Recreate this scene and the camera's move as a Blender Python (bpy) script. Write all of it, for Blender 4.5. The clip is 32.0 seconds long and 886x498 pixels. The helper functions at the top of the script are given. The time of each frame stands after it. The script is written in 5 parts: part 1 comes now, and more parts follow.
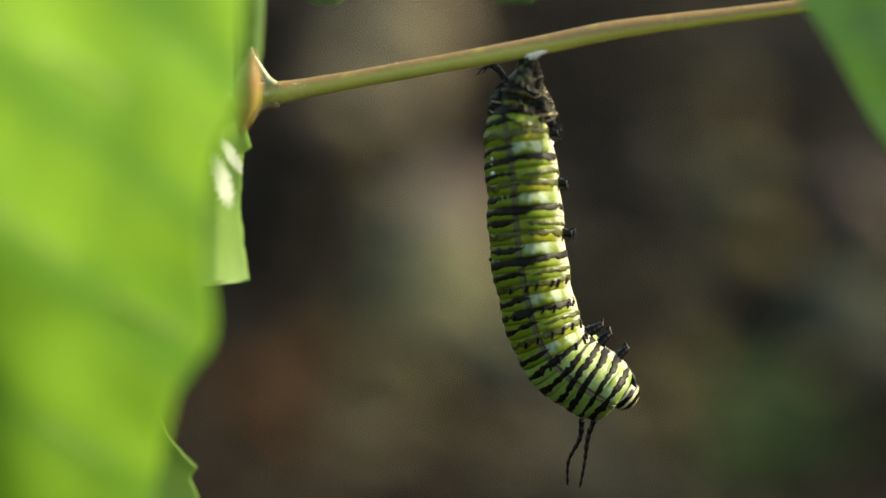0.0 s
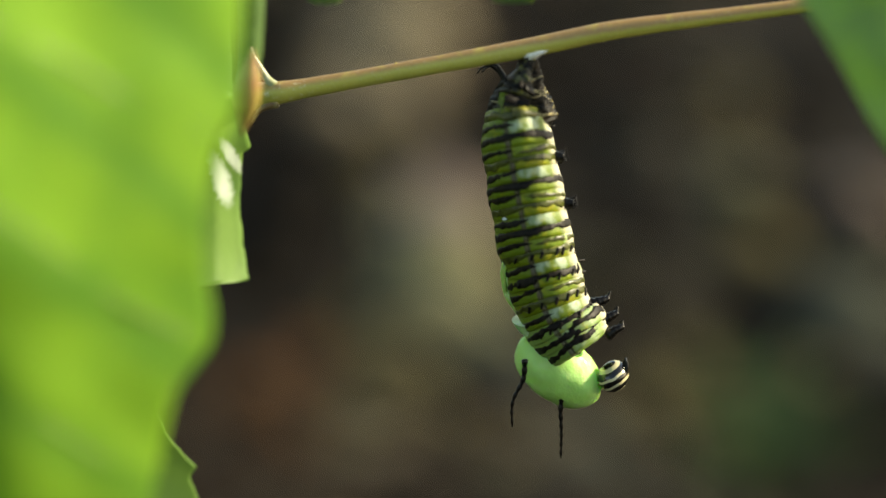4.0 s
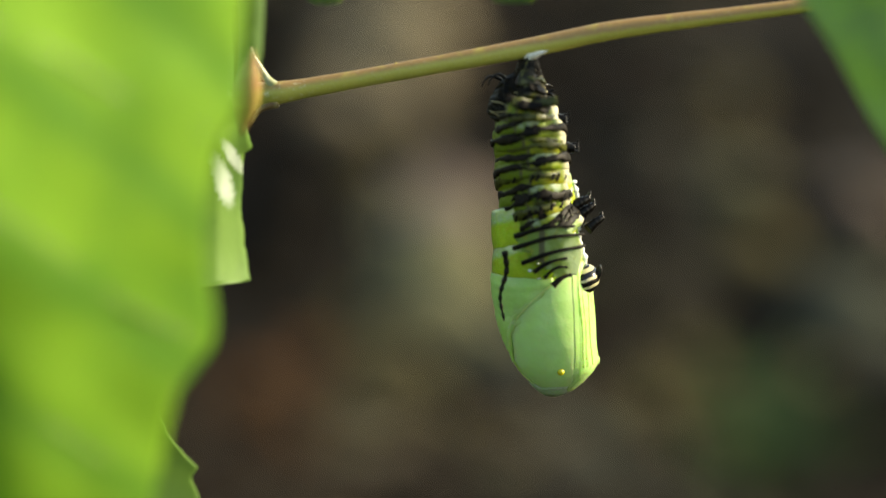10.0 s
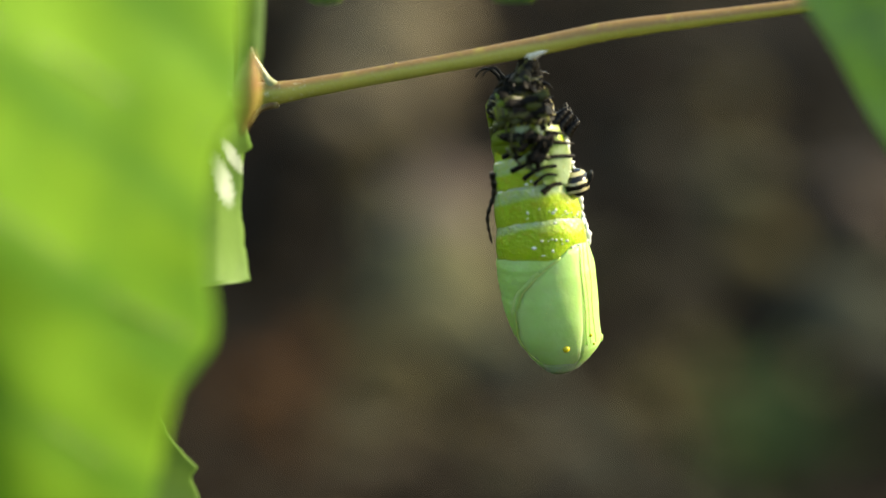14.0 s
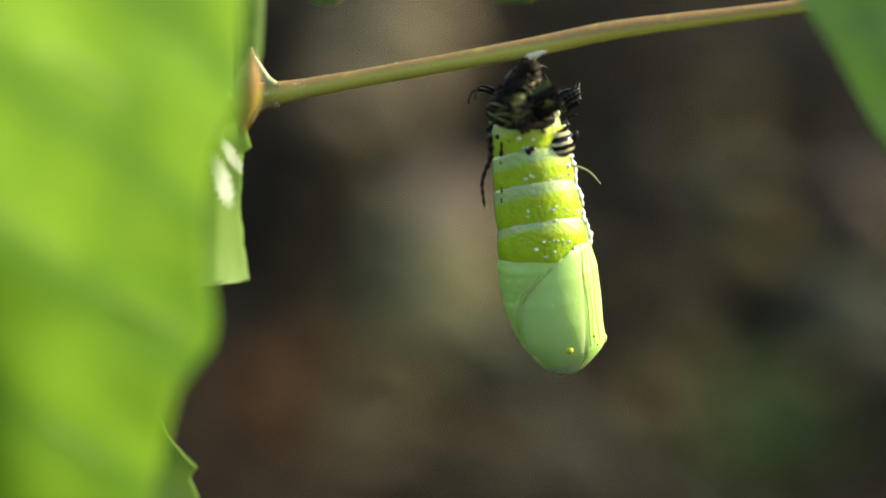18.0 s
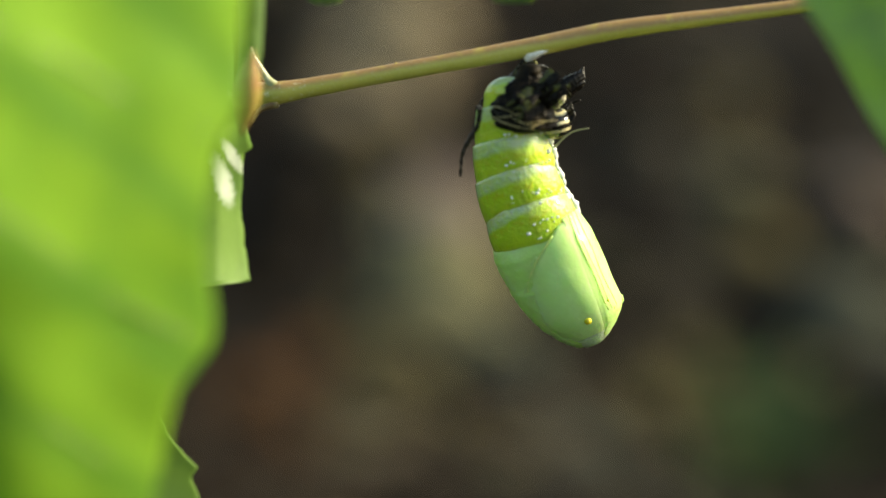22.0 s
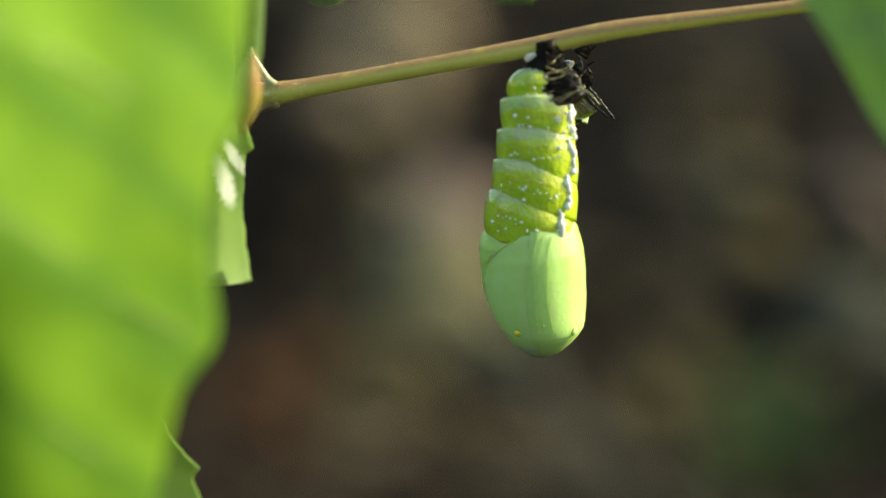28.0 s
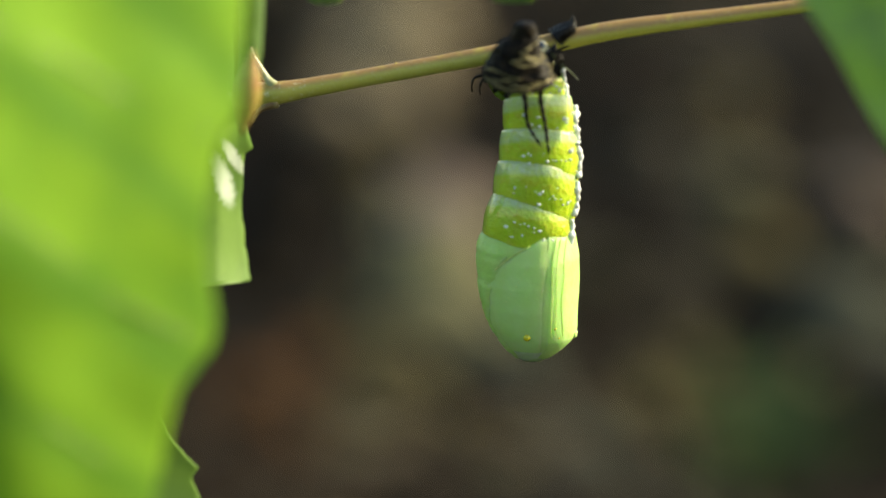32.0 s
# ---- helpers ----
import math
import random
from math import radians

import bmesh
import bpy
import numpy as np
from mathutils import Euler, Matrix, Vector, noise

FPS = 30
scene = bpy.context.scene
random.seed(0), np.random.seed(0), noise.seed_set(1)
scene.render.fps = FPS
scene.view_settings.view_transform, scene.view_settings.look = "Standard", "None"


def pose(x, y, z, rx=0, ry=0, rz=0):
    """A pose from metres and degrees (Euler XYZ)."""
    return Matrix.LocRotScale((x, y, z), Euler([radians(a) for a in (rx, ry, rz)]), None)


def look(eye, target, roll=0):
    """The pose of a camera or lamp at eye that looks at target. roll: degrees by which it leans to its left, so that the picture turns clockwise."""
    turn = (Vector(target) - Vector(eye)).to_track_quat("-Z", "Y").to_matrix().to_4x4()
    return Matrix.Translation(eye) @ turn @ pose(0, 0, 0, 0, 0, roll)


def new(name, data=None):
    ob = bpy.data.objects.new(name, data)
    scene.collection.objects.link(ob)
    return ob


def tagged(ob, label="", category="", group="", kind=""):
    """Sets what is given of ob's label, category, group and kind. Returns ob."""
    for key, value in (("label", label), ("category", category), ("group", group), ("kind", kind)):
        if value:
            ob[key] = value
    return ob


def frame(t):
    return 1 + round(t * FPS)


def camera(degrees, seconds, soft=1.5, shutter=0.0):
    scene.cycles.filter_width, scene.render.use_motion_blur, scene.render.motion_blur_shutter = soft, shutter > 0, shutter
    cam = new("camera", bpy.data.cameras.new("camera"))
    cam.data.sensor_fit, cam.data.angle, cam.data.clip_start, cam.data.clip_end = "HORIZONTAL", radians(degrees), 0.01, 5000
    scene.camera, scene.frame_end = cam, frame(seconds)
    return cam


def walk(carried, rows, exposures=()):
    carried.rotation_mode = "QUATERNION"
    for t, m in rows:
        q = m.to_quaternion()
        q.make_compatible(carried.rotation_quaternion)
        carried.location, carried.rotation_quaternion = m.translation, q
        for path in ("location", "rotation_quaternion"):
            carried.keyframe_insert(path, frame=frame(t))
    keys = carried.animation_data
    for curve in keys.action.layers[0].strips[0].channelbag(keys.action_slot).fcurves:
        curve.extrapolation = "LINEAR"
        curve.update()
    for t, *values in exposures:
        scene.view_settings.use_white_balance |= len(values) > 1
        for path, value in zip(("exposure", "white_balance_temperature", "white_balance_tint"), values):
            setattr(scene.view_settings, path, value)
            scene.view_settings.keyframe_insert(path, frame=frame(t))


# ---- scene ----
# ---- camera: a macro lens on a stand, still for the whole clip ----
TILT = radians(14.0)              # the lens looks a little downward
DIST = 0.25                       # lens to subject
FOV = 22.2
HANG = 0.55                       # height of the picture's middle over the ground
PX = 2 * DIST * math.tan(radians(FOV / 2)) / 1568   # one small unit at the subject, about 0.0625 mm
LOOKDIR = Vector((0, math.cos(TILT), -math.sin(TILT)))
EYE = Vector((0, 0, HANG)) - LOOKDIR * DIST

cam = camera(FOV, 32.0, soft=1.5)
cam.data.dof.use_dof = True
cam.data.dof.focus_distance = DIST
cam.data.dof.aperture_fstop = cam.data.lens / (190 * PX * 1000)
stand = look(EYE, (0, 0, HANG))
walk(cam, [(0.0, stand), (32.0, stand)], exposures=[(0.0, 1.0, 7800, 3), (32.0, 1.0, 7800, 3)])

UPV = Vector((0, math.sin(TILT), math.cos(TILT)))


def W(a, b, depth=0.0):
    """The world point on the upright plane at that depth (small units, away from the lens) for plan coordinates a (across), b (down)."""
    k = 2 * math.tan(radians(FOV / 2)) / 1568
    way = LOOKDIR + Vector((1, 0, 0)) * ((a - 784) * k) + UPV * ((441 - b) * k)
    return EYE + way * ((depth * PX - EYE.y) / way.y)


def G(a, b, z=0.0):
    """The point of the ground behind plan coordinates a, b."""
    k = 2 * math.tan(radians(FOV / 2)) / 1568
    way = LOOKDIR + Vector((1, 0, 0)) * ((a - 784) * k) + UPV * ((441 - b) * k)
    return EYE + way * ((z - EYE.z) / way.z)


# ---- daylight ----
SUN = Vector((0.87, 0.16, 0.46)).normalized()
world = bpy.data.worlds.new("daylight")
scene.world = world
world.use_nodes = True
sky = world.node_tree.nodes.new("ShaderNodeTexSky")
sky.sky_type, sky.sun_disc = "NISHITA", False
sky.sun_elevation, sky.sun_rotation = math.asin(SUN.z), math.atan2(SUN.x, SUN.y)
world.node_tree.links.new(sky.outputs[0], world.node_tree.nodes["Background"].inputs[0])
world.node_tree.nodes["Background"].inputs[1].default_value = 0.13
sun = new("sun", bpy.data.lights.new("sun", "SUN"))
sun.data.energy, sun.data.angle, sun.data.color = 4.0, radians(0.6), (1.0, 0.93, 0.78)
sun.matrix_world = look(SUN * 5, (0, 0, 0))


# ---- materials ----
class Nodes:
    """A short hand for node trees."""

    def __init__(self, name):
        self.mat = bpy.data.materials.new(name)
        self.mat.use_nodes = True
        self.tree = self.mat.node_tree
        self.bsdf = self.tree.nodes["Principled BSDF"]
        self.out = self.tree.nodes["Material Output"]

    def put(self, socket, value):
        if isinstance(value, bpy.types.NodeSocket):
            self.tree.links.new(value, socket)
        elif value is not None:
            socket.default_value = value

    def add(self, kind, **inputs):
        n = self.tree.nodes.new(kind)
        for key, value in inputs.items():
            self.put(n.inputs[key.replace("_", " ")], value)
        return n

    def math(self, op, a, b=None, c=None, clamp=False):
        n = self.tree.nodes.new("ShaderNodeMath")
        n.operation, n.use_clamp = op, clamp
        for i, v in enumerate((a, b, c)):
            self.put(n.inputs[i], v)
        return n.outputs[0]

    def step(self, x, lo, hi):
        n = self.tree.nodes.new("ShaderNodeMapRange")
        n.interpolation_type = "SMOOTHSTEP"
        self.put(n.inputs[0], x), self.put(n.inputs[1], lo), self.put(n.inputs[2], hi)
        return n.outputs[0]

    def mix(self, f, a, b):
        n = self.tree.nodes.new("ShaderNodeMix")
        n.data_type = "RGBA"
        self.put(n.inputs[0], f)
        for i, v in ((6, a), (7, b)):
            self.put(n.inputs[i], (*v, 1) if isinstance(v, tuple) and len(v) == 3 else v)
        return n.outputs[2]

    def spot(self, scale=1.0):
        """Object coordinates in small units times scale."""
        n = self.tree.nodes.new("ShaderNodeVectorMath")
        n.operation = "SCALE"
        self.put(n.inputs[0], self.add("ShaderNodeTexCoord").outputs["Object"])
        n.inputs["Scale"].default_value = scale / PX
        return n.outputs[0]

    def noise(self, vec, scale, detail=3.0, rough=0.55, w=None):
        n = self.tree.nodes.new("ShaderNodeTexNoise")
        if w is not None:
            n.noise_dimensions = "4D"
            self.put(n.inputs["W"], w)
        self.put(n.inputs["Vector"], vec)
        n.inputs["Scale"].default_value, n.inputs["Detail"].default_value, n.inputs["Roughness"].default_value = scale, detail, rough
        return n.outputs[0]

    def xyz(self, vec):
        return self.add("ShaderNodeSeparateXYZ", Vector=vec).outputs

    def rnd(self):
        return self.add("ShaderNodeObjectInfo").outputs["Random"]

    def bump(self, height, dist, strength=1.0):
        n = self.add("ShaderNodeBump", Height=height, Distance=dist * PX, Strength=strength)
        self.put(self.bsdf.inputs["Normal"], n.outputs[0])

    def set(self, **inputs):
        for key, value in inputs.items():
            if isinstance(value, tuple) and len(value) == 3 and "Radius" not in key:
                value = (*value, 1)
            self.put(self.bsdf.inputs[key.replace("_", " ")], value)
        return self.mat


def leaf_material(name, lit, deep, vein, scale, gloss=0.35, through_light=0.5, highlights=()):
    m = Nodes(name)
    p = m.spot(1.0)
    x, y, z = m.xyz(p)
    big = m.noise(p, 0.006 * scale, 3)
    fine = m.noise(p, 0.05 * scale, 4)
    # side veins run slanting off the midrib
    slant = m.math("ADD", m.math("MULTIPLY", x, 1.05), z)
    slant = m.math("ADD", slant, m.math("MULTIPLY", big, 45.0))
    saw = m.math("ABSOLUTE", m.math("SUBTRACT", m.math("FRACT", m.math("MULTIPLY", slant, 1 / 235.0)), 0.5))
    veins = m.step(saw, 0.30, 0.02)
    col = m.mix(m.step(big, 0.25, 0.55), deep, lit)
    col = m.mix(m.math("MULTIPLY", veins, 0.7), col, vein)
    col = m.mix(m.math("MULTIPLY", m.step(fine, 0.55, 0.75), 0.25), col, deep)
    for cx, cz, rx, rz, lean in highlights:
        # a glossy highlight painted into the colour as a whitish patch with a soft edge
        u = m.math("ADD", m.math("SUBTRACT", x, cx), m.math("MULTIPLY", m.math("SUBTRACT", z, cz), lean))
        u = m.math("ADD", m.math("DIVIDE", u, rx), m.math("MULTIPLY", m.math("SUBTRACT", fine, 0.5), 1.4))
        v = m.math("DIVIDE", m.math("SUBTRACT", z, cz), rz)
        q = m.math("ADD", m.math("MULTIPLY", u, u), m.math("MULTIPLY", v, v))
        col = m.mix(m.math("MULTIPLY", m.step(q, 2.0, 0.2), 0.9), col, (0.72, 0.80, 0.70))
    m.set(Base_Color=col, Roughness=gloss)
    m.bump(m.math("ADD", m.math("MULTIPLY", veins, -1.0), m.math("MULTIPLY", fine, 0.4)) , 2.0, 0.4)
    tr = m.add("ShaderNodeBsdfTranslucent", Color=m.mix(0.45, col, (0.45, 0.70, 0.045)))
    mx = m.add("ShaderNodeMixShader", Fac=through_light)
    m.tree.links.new(m.bsdf.outputs[0], mx.inputs[1])
    m.tree.links.new(tr.outputs[0], mx.inputs[2])
    m.tree.links.new(mx.outputs[0], m.out.inputs[0])
    return m.mat


def skin_material(name, light, pale, lo=0.42, hi=0.66):
    """The ground of one ring of larval skin, green, yellow or white, with the dark line along the side."""
    m = Nodes(name)
    p = m.spot(1.0)
    x, y, z = m.xyz(p)
    r = m.math("MULTIPLY", m.rnd(), 40.0)
    rag = m.math("MULTIPLY", m.math("SUBTRACT", m.noise(p, 0.10, 3, w=r), 0.5), 5.0)
    line = m.math("ABSOLUTE", m.math("ADD", m.math("ADD", x, 20.0), m.math("MULTIPLY", rag, 0.8)))
    line = m.math("MULTIPLY", m.math("MULTIPLY", m.step(line, 6.5, 3.8), m.step(y, 0.0, -10.0)), 0.8)
    tint = m.noise(p, 0.03, 3, w=r)
    patch = m.math("MULTIPLY", m.step(tint, lo, hi), m.step(m.math("ADD", x, m.math("MULTIPLY", rag, 3.0)), -30.0, 0.0))
    col = m.mix(patch, light, pale)
    col = m.mix(m.math("MULTIPLY", m.step(m.noise(p, 0.07, 3, w=r), 0.52, 0.7), 0.45), col, (0.36, 0.32, 0.01))
    belly = m.step(m.math("ADD", x, m.math("MULTIPLY", rag, 2.5)), 43.0, 58.0)
    col = m.mix(m.math("MULTIPLY", belly, 0.85), col, (0.56, 0.52, 0.41))
    col = m.mix(line, col, (0.085, 0.060, 0.052))
    rough = m.math("MULTIPLY_ADD", m.noise(p, 0.12, 2), 0.25, 0.38)
    m.set(Base_Color=col, Roughness=rough, Subsurface_Weight=0.12, Subsurface_Radius=(0.0006, 0.0007, 0.0002), Subsurface_Scale=0.6, Specular_IOR_Level=0.3)
    m.bump(m.noise(p, 0.11, 4), 3.0, 0.55)
    return m.mat


def pupa_material(name, base, second, scale, low=0.38, high=0.66, coat=0.55, relief=2.2, streak=None):
    m = Nodes(name)
    p = m.spot(1.0)
    n1 = m.noise(p, 0.02 * scale, 3)
    n2 = m.noise(p, 0.12 * scale, 3)
    col = m.mix(m.step(n1, low, high), base, second)
    if streak:
        x, y, z = m.xyz(p)
        zz = m.math("ADD", z, m.math("MULTIPLY", m.math("SUBTRACT", n1, 0.5), 16.0))
        # the membrane between two rings is pale grey, the ring's edge yellow
        pale = m.step(m.math("SUBTRACT", zz, m.math("MULTIPLY", x, 0.09)), 19.0, 29.0)
        col = m.mix(m.math("MULTIPLY", pale, m.math("MULTIPLY_ADD", m.step(n2, 0.35, 0.6), 0.3, 0.4)), col, streak)
        yellow = m.math("MULTIPLY", m.step(m.math("ABSOLUTE", m.math("SUBTRACT", zz, 10.0)), 9.0, 3.0), m.step(n2, 0.42, 0.6))
        col = m.mix(m.math("MULTIPLY", yellow, 0.4), col, (0.50, 0.46, 0.015))
    m.set(Base_Color=col, Roughness=0.34 if coat > 0.2 else 0.5, Subsurface_Weight=0.6, Subsurface_Radius=(0.0013, 0.0022, 0.0006), Subsurface_Scale=1.0,
          Coat_Weight=coat, Coat_Roughness=0.05)
    m.bump(m.math("ADD", n2, m.math("MULTIPLY", n1, 0.8)), relief, 0.6)
    return m.mat


def plain(name, a, b, scale, rough=0.5, relief=1.0, coat=0.0, spec=0.5):
    m = Nodes(name)
    p = m.spot(1.0)
    n = m.noise(p, scale, 4)
    m.set(Base_Color=m.mix(m.step(n, 0.35, 0.65), a, b), Roughness=rough, Coat_Weight=coat, Specular_IOR_Level=spec)
    m.bump(n, relief, 0.6)
    return m.mat


LEAF_NEAR = leaf_material("leaf_lamina", (0.27, 0.50, 0.032), (0.17, 0.385, 0.025), (0.12, 0.31, 0.026), 1.0, 0.75, 0.45)
# lobe green is darker than the near blade's: its shade is in the colour
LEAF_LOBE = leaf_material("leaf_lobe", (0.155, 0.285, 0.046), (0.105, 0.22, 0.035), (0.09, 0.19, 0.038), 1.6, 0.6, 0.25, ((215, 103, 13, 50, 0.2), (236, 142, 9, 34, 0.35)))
LEAF_END = leaf_material("leaf_end", (0.29, 0.46, 0.12), (0.24, 0.40, 0.10), (0.22, 0.38, 0.10), 1.2, 0.6, 0.35)
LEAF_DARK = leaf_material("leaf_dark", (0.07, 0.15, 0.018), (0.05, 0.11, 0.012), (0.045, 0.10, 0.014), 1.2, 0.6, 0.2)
BLACK = plain("black_chitin", (0.003, 0.0025, 0.0025), (0.010, 0.008, 0.006), 0.08, 0.28, 2.0, 0.0, 0.22)
SILK = plain("silk_pad", (0.74, 0.70, 0.58), (0.86, 0.84, 0.74), 0.08, 0.6, 3.0)
SKINS = [
    skin_material("skin_green", (0.130, 0.190, 0.006), (0.18, 0.25, 0.008)),
    skin_material("skin_white", (0.125, 0.185, 0.010), (0.33, 0.41, 0.27), 0.47, 0.60),
    skin_material("skin_yellow", (0.140, 0.185, 0.005), (0.27, 0.26, 0.008)),
    skin_material("skin_pale", (0.130, 0.190, 0.010), (0.20, 0.28, 0.03)),
    skin_material("skin_thorax", (0.19, 0.29, 0.06), (0.34, 0.44, 0.22), 0.42, 0.64),
    skin_material("skin_crumpled", (0.02, 0.018, 0.01), (0.13, 0.13, 0.05), 0.5, 0.66),
]
BAND = plain("black_band", (0.004, 0.003, 0.002), (0.014, 0.010, 0.006), 0.08, 0.5, 2.0, 0.0, 0.15)
BROWN = plain("brown_band", (0.030, 0.034, 0.005), (0.078, 0.086, 0.014), 0.06, 0.3, 2.0, 0.0, 0.3)
WING = pupa_material("wing_case", (0.46, 0.76, 0.22), (0.50, 0.80, 0.28), 0.6, coat=0.12, relief=1.5)
THORAX = pupa_material("thorax_green", (0.41, 0.70, 0.16), (0.46, 0.75, 0.22), 0.8, coat=0.2, relief=2.2)
ABDOMEN = pupa_material("abdomen_green", (0.42, 0.63, 0.03), (0.52, 0.69, 0.04), 1.0, coat=0.8, relief=4.6, streak=(0.46, 0.62, 0.40))
VENTRAL = pupa_material("leg_sheath", (0.44, 0.75, 0.20), (0.48, 0.78, 0.24), 0.8, coat=0.15, relief=1.4)
HEADCAP = pupa_material("head_cap", (0.36, 0.58, 0.24), (0.52, 0.70, 0.42), 1.0, coat=0.4, relief=3.0)
GOLD = plain("gold_spot", (0.62, 0.58, 0.01), (0.7, 0.62, 0.03), 0.1, 0.25, 0.5, 0.6)
SEAM = plain("pale_seam", (0.48, 0.70, 0.14), (0.62, 0.74, 0.22), 0.06, 0.3, 1.0, 0.5)
# white base colour that paints sun glints on the wet abdomen
GLINT_WHITE = Nodes("wet_glint").set(Base_Color=(0.86, 0.9, 0.86), Roughness=0.06, Transmission_Weight=0.05, Coat_Weight=1.0)


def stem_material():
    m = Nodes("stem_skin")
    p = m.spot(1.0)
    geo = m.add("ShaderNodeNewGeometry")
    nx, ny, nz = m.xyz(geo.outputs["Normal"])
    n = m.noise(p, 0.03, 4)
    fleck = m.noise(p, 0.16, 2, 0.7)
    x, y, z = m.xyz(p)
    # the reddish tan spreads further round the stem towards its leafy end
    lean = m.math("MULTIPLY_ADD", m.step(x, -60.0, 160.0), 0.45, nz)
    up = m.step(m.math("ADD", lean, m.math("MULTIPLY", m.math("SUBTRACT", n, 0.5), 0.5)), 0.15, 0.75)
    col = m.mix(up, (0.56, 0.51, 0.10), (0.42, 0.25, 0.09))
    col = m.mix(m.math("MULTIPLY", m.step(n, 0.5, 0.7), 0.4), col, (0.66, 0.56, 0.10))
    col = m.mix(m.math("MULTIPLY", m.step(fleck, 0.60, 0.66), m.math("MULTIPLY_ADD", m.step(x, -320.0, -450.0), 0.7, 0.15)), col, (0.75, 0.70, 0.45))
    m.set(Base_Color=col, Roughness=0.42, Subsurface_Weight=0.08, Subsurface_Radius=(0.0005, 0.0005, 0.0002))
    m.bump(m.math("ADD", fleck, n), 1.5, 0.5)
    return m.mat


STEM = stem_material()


def ground_material():
    m = Nodes("shaded_soil")
    p = m.add("ShaderNodeTexCoord").outputs["Object"]
    a = m.noise(p, 3.2, 3)
    b = m.noise(p, 14.0, 4)
    c = m.noise(p, 60.0, 4)
    # near-black browns: the shade over the bed is put into the soil colour
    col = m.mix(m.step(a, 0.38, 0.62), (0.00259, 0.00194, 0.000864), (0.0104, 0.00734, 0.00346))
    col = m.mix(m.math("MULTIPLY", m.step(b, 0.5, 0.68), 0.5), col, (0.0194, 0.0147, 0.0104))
    m.set(Base_Color=col, Roughness=0.95, Specular_IOR_Level=0.08)
    n = m.add("ShaderNodeBump", Height=m.math("ADD", b, m.math("MULTIPLY", c, 0.4)), Distance=0.02, Strength=0.8)
    m.put(m.bsdf.inputs["Normal"], n.outputs[0])
    return m.mat


def island_material(name, cols, rough=0.8):
    m = Nodes(name)
    r = m.add("ShaderNodeNewGeometry").outputs["Random Per Island"]
    ramp = m.add("ShaderNodeValToRGB", Fac=r)
    e = ramp.color_ramp.elements
    e[0].color, e[1].color = (*cols[0], 1), (*cols[-1], 1)
    for i, c in enumerate(cols[1:-1]):
        e.new((i + 1) / (len(cols) - 1)).color = (*c, 1)
    p = m.add("ShaderNodeTexCoord").outputs["Object"]
    col = m.mix(m.math("MULTIPLY", m.noise(p, 90.0, 3), 0.5), ramp.outputs[0], cols[0])
    return m.set(Base_Color=col, Roughness=rough, Specular_IOR_Level=0.1)


def rock_material(name, a, b):
    m = Nodes(name)
    p = m.add("ShaderNodeTexCoord").outputs["Object"]
    n = m.noise(p, 25.0, 5)
    m.set(Base_Color=m.mix(m.step(n, 0.35, 0.65), a, b), Roughness=0.9, Specular_IOR_Level=0.1)
    k = m.add("ShaderNodeBump", Height=n, Distance=0.006, Strength=0.8)
    m.put(m.bsdf.inputs["Normal"], k.outputs[0])
    return m.mat


# ---- mesh helpers ----
def link(name, bm, material, parent=None, label="", smooth=True):
    me = bpy.data.meshes.new(name)
    bmesh.ops.recalc_face_normals(bm, faces=bm.faces[:])
    bm.to_mesh(me)
    bm.free()
    for f in me.polygons:
        f.use_smooth = smooth
    me.materials.append(material)
    ob = new(name, me)
    if parent is not None:
        ob.parent = parent
    if label:
        ob["label"] = label
    return ob


def part(name, bm, material, parent, label=""):
    return link(name, bm, material, parent, label)


def grid_faces(bm, rows, wrap=False):
    for a, b in zip(rows, rows[1:]):
        n = len(a)
        for j in range(n if wrap else n - 1):
            k = (j + 1) % n
            bm.faces.new((a[j], a[k], b[k], b[j]))


def tube(points, radii, n=14, cap=True, squash=1.0):
    """A tapered tube along world or local points."""
    bm = bmesh.new()
    rows = []
    pts = [Vector(p) for p in points]
    side = Vector((0, 1, 0.001))
    for i, p in enumerate(pts):
        d = (pts[min(i + 1, len(pts) - 1)] - pts[max(i - 1, 0)]).normalized()
        e1 = d.cross(side)
        if e1.length < 1e-4:
            e1 = d.cross(Vector((1, 0, 0)))
        e1.normalize()
        e2 = d.cross(e1)
        rows.append([bm.verts.new(p + (e1 * math.cos(a) + e2 * math.sin(a) * squash) * radii[i]) for a in (2 * math.pi * k / n for k in range(n))])
    grid_faces(bm, rows, True)
    if cap:
        bm.faces.new(rows[0][::-1])
        bm.faces.new(rows[-1])
    return bm


def spline(points, steps):
    """Catmull-Rom through the points, evenly stepped by length."""
    P = np.array(points, float)
    P = np.vstack([2 * P[0] - P[1], P, 2 * P[-1] - P[-2]])
    out = []
    for i in range(1, len(P) - 2):
        for t in np.linspace(0, 1, 24, endpoint=False):
            a, b, c, d = P[i - 1:i + 3]
            out.append(0.5 * (2 * b + (c - a) * t + (2 * a - 5 * b + 4 * c - d) * t * t + (3 * b - a - 3 * c + d) * t ** 3))
    out.append(P[-2])
    out = np.array(out)
    s = np.concatenate([[0], np.cumsum(np.linalg.norm(np.diff(out, axis=0), axis=1))])
    if steps is None:
        return s, out
    q = np.linspace(0, s[-1], steps)
    return np.stack([np.interp(q, s, out[:, k]) for k in range(out.shape[1])], 1)


def smooth01(x, lo, hi):
    x = min(max((x - lo) / (hi - lo), 0.0), 1.0)
    return x * x * (3 - 2 * x)


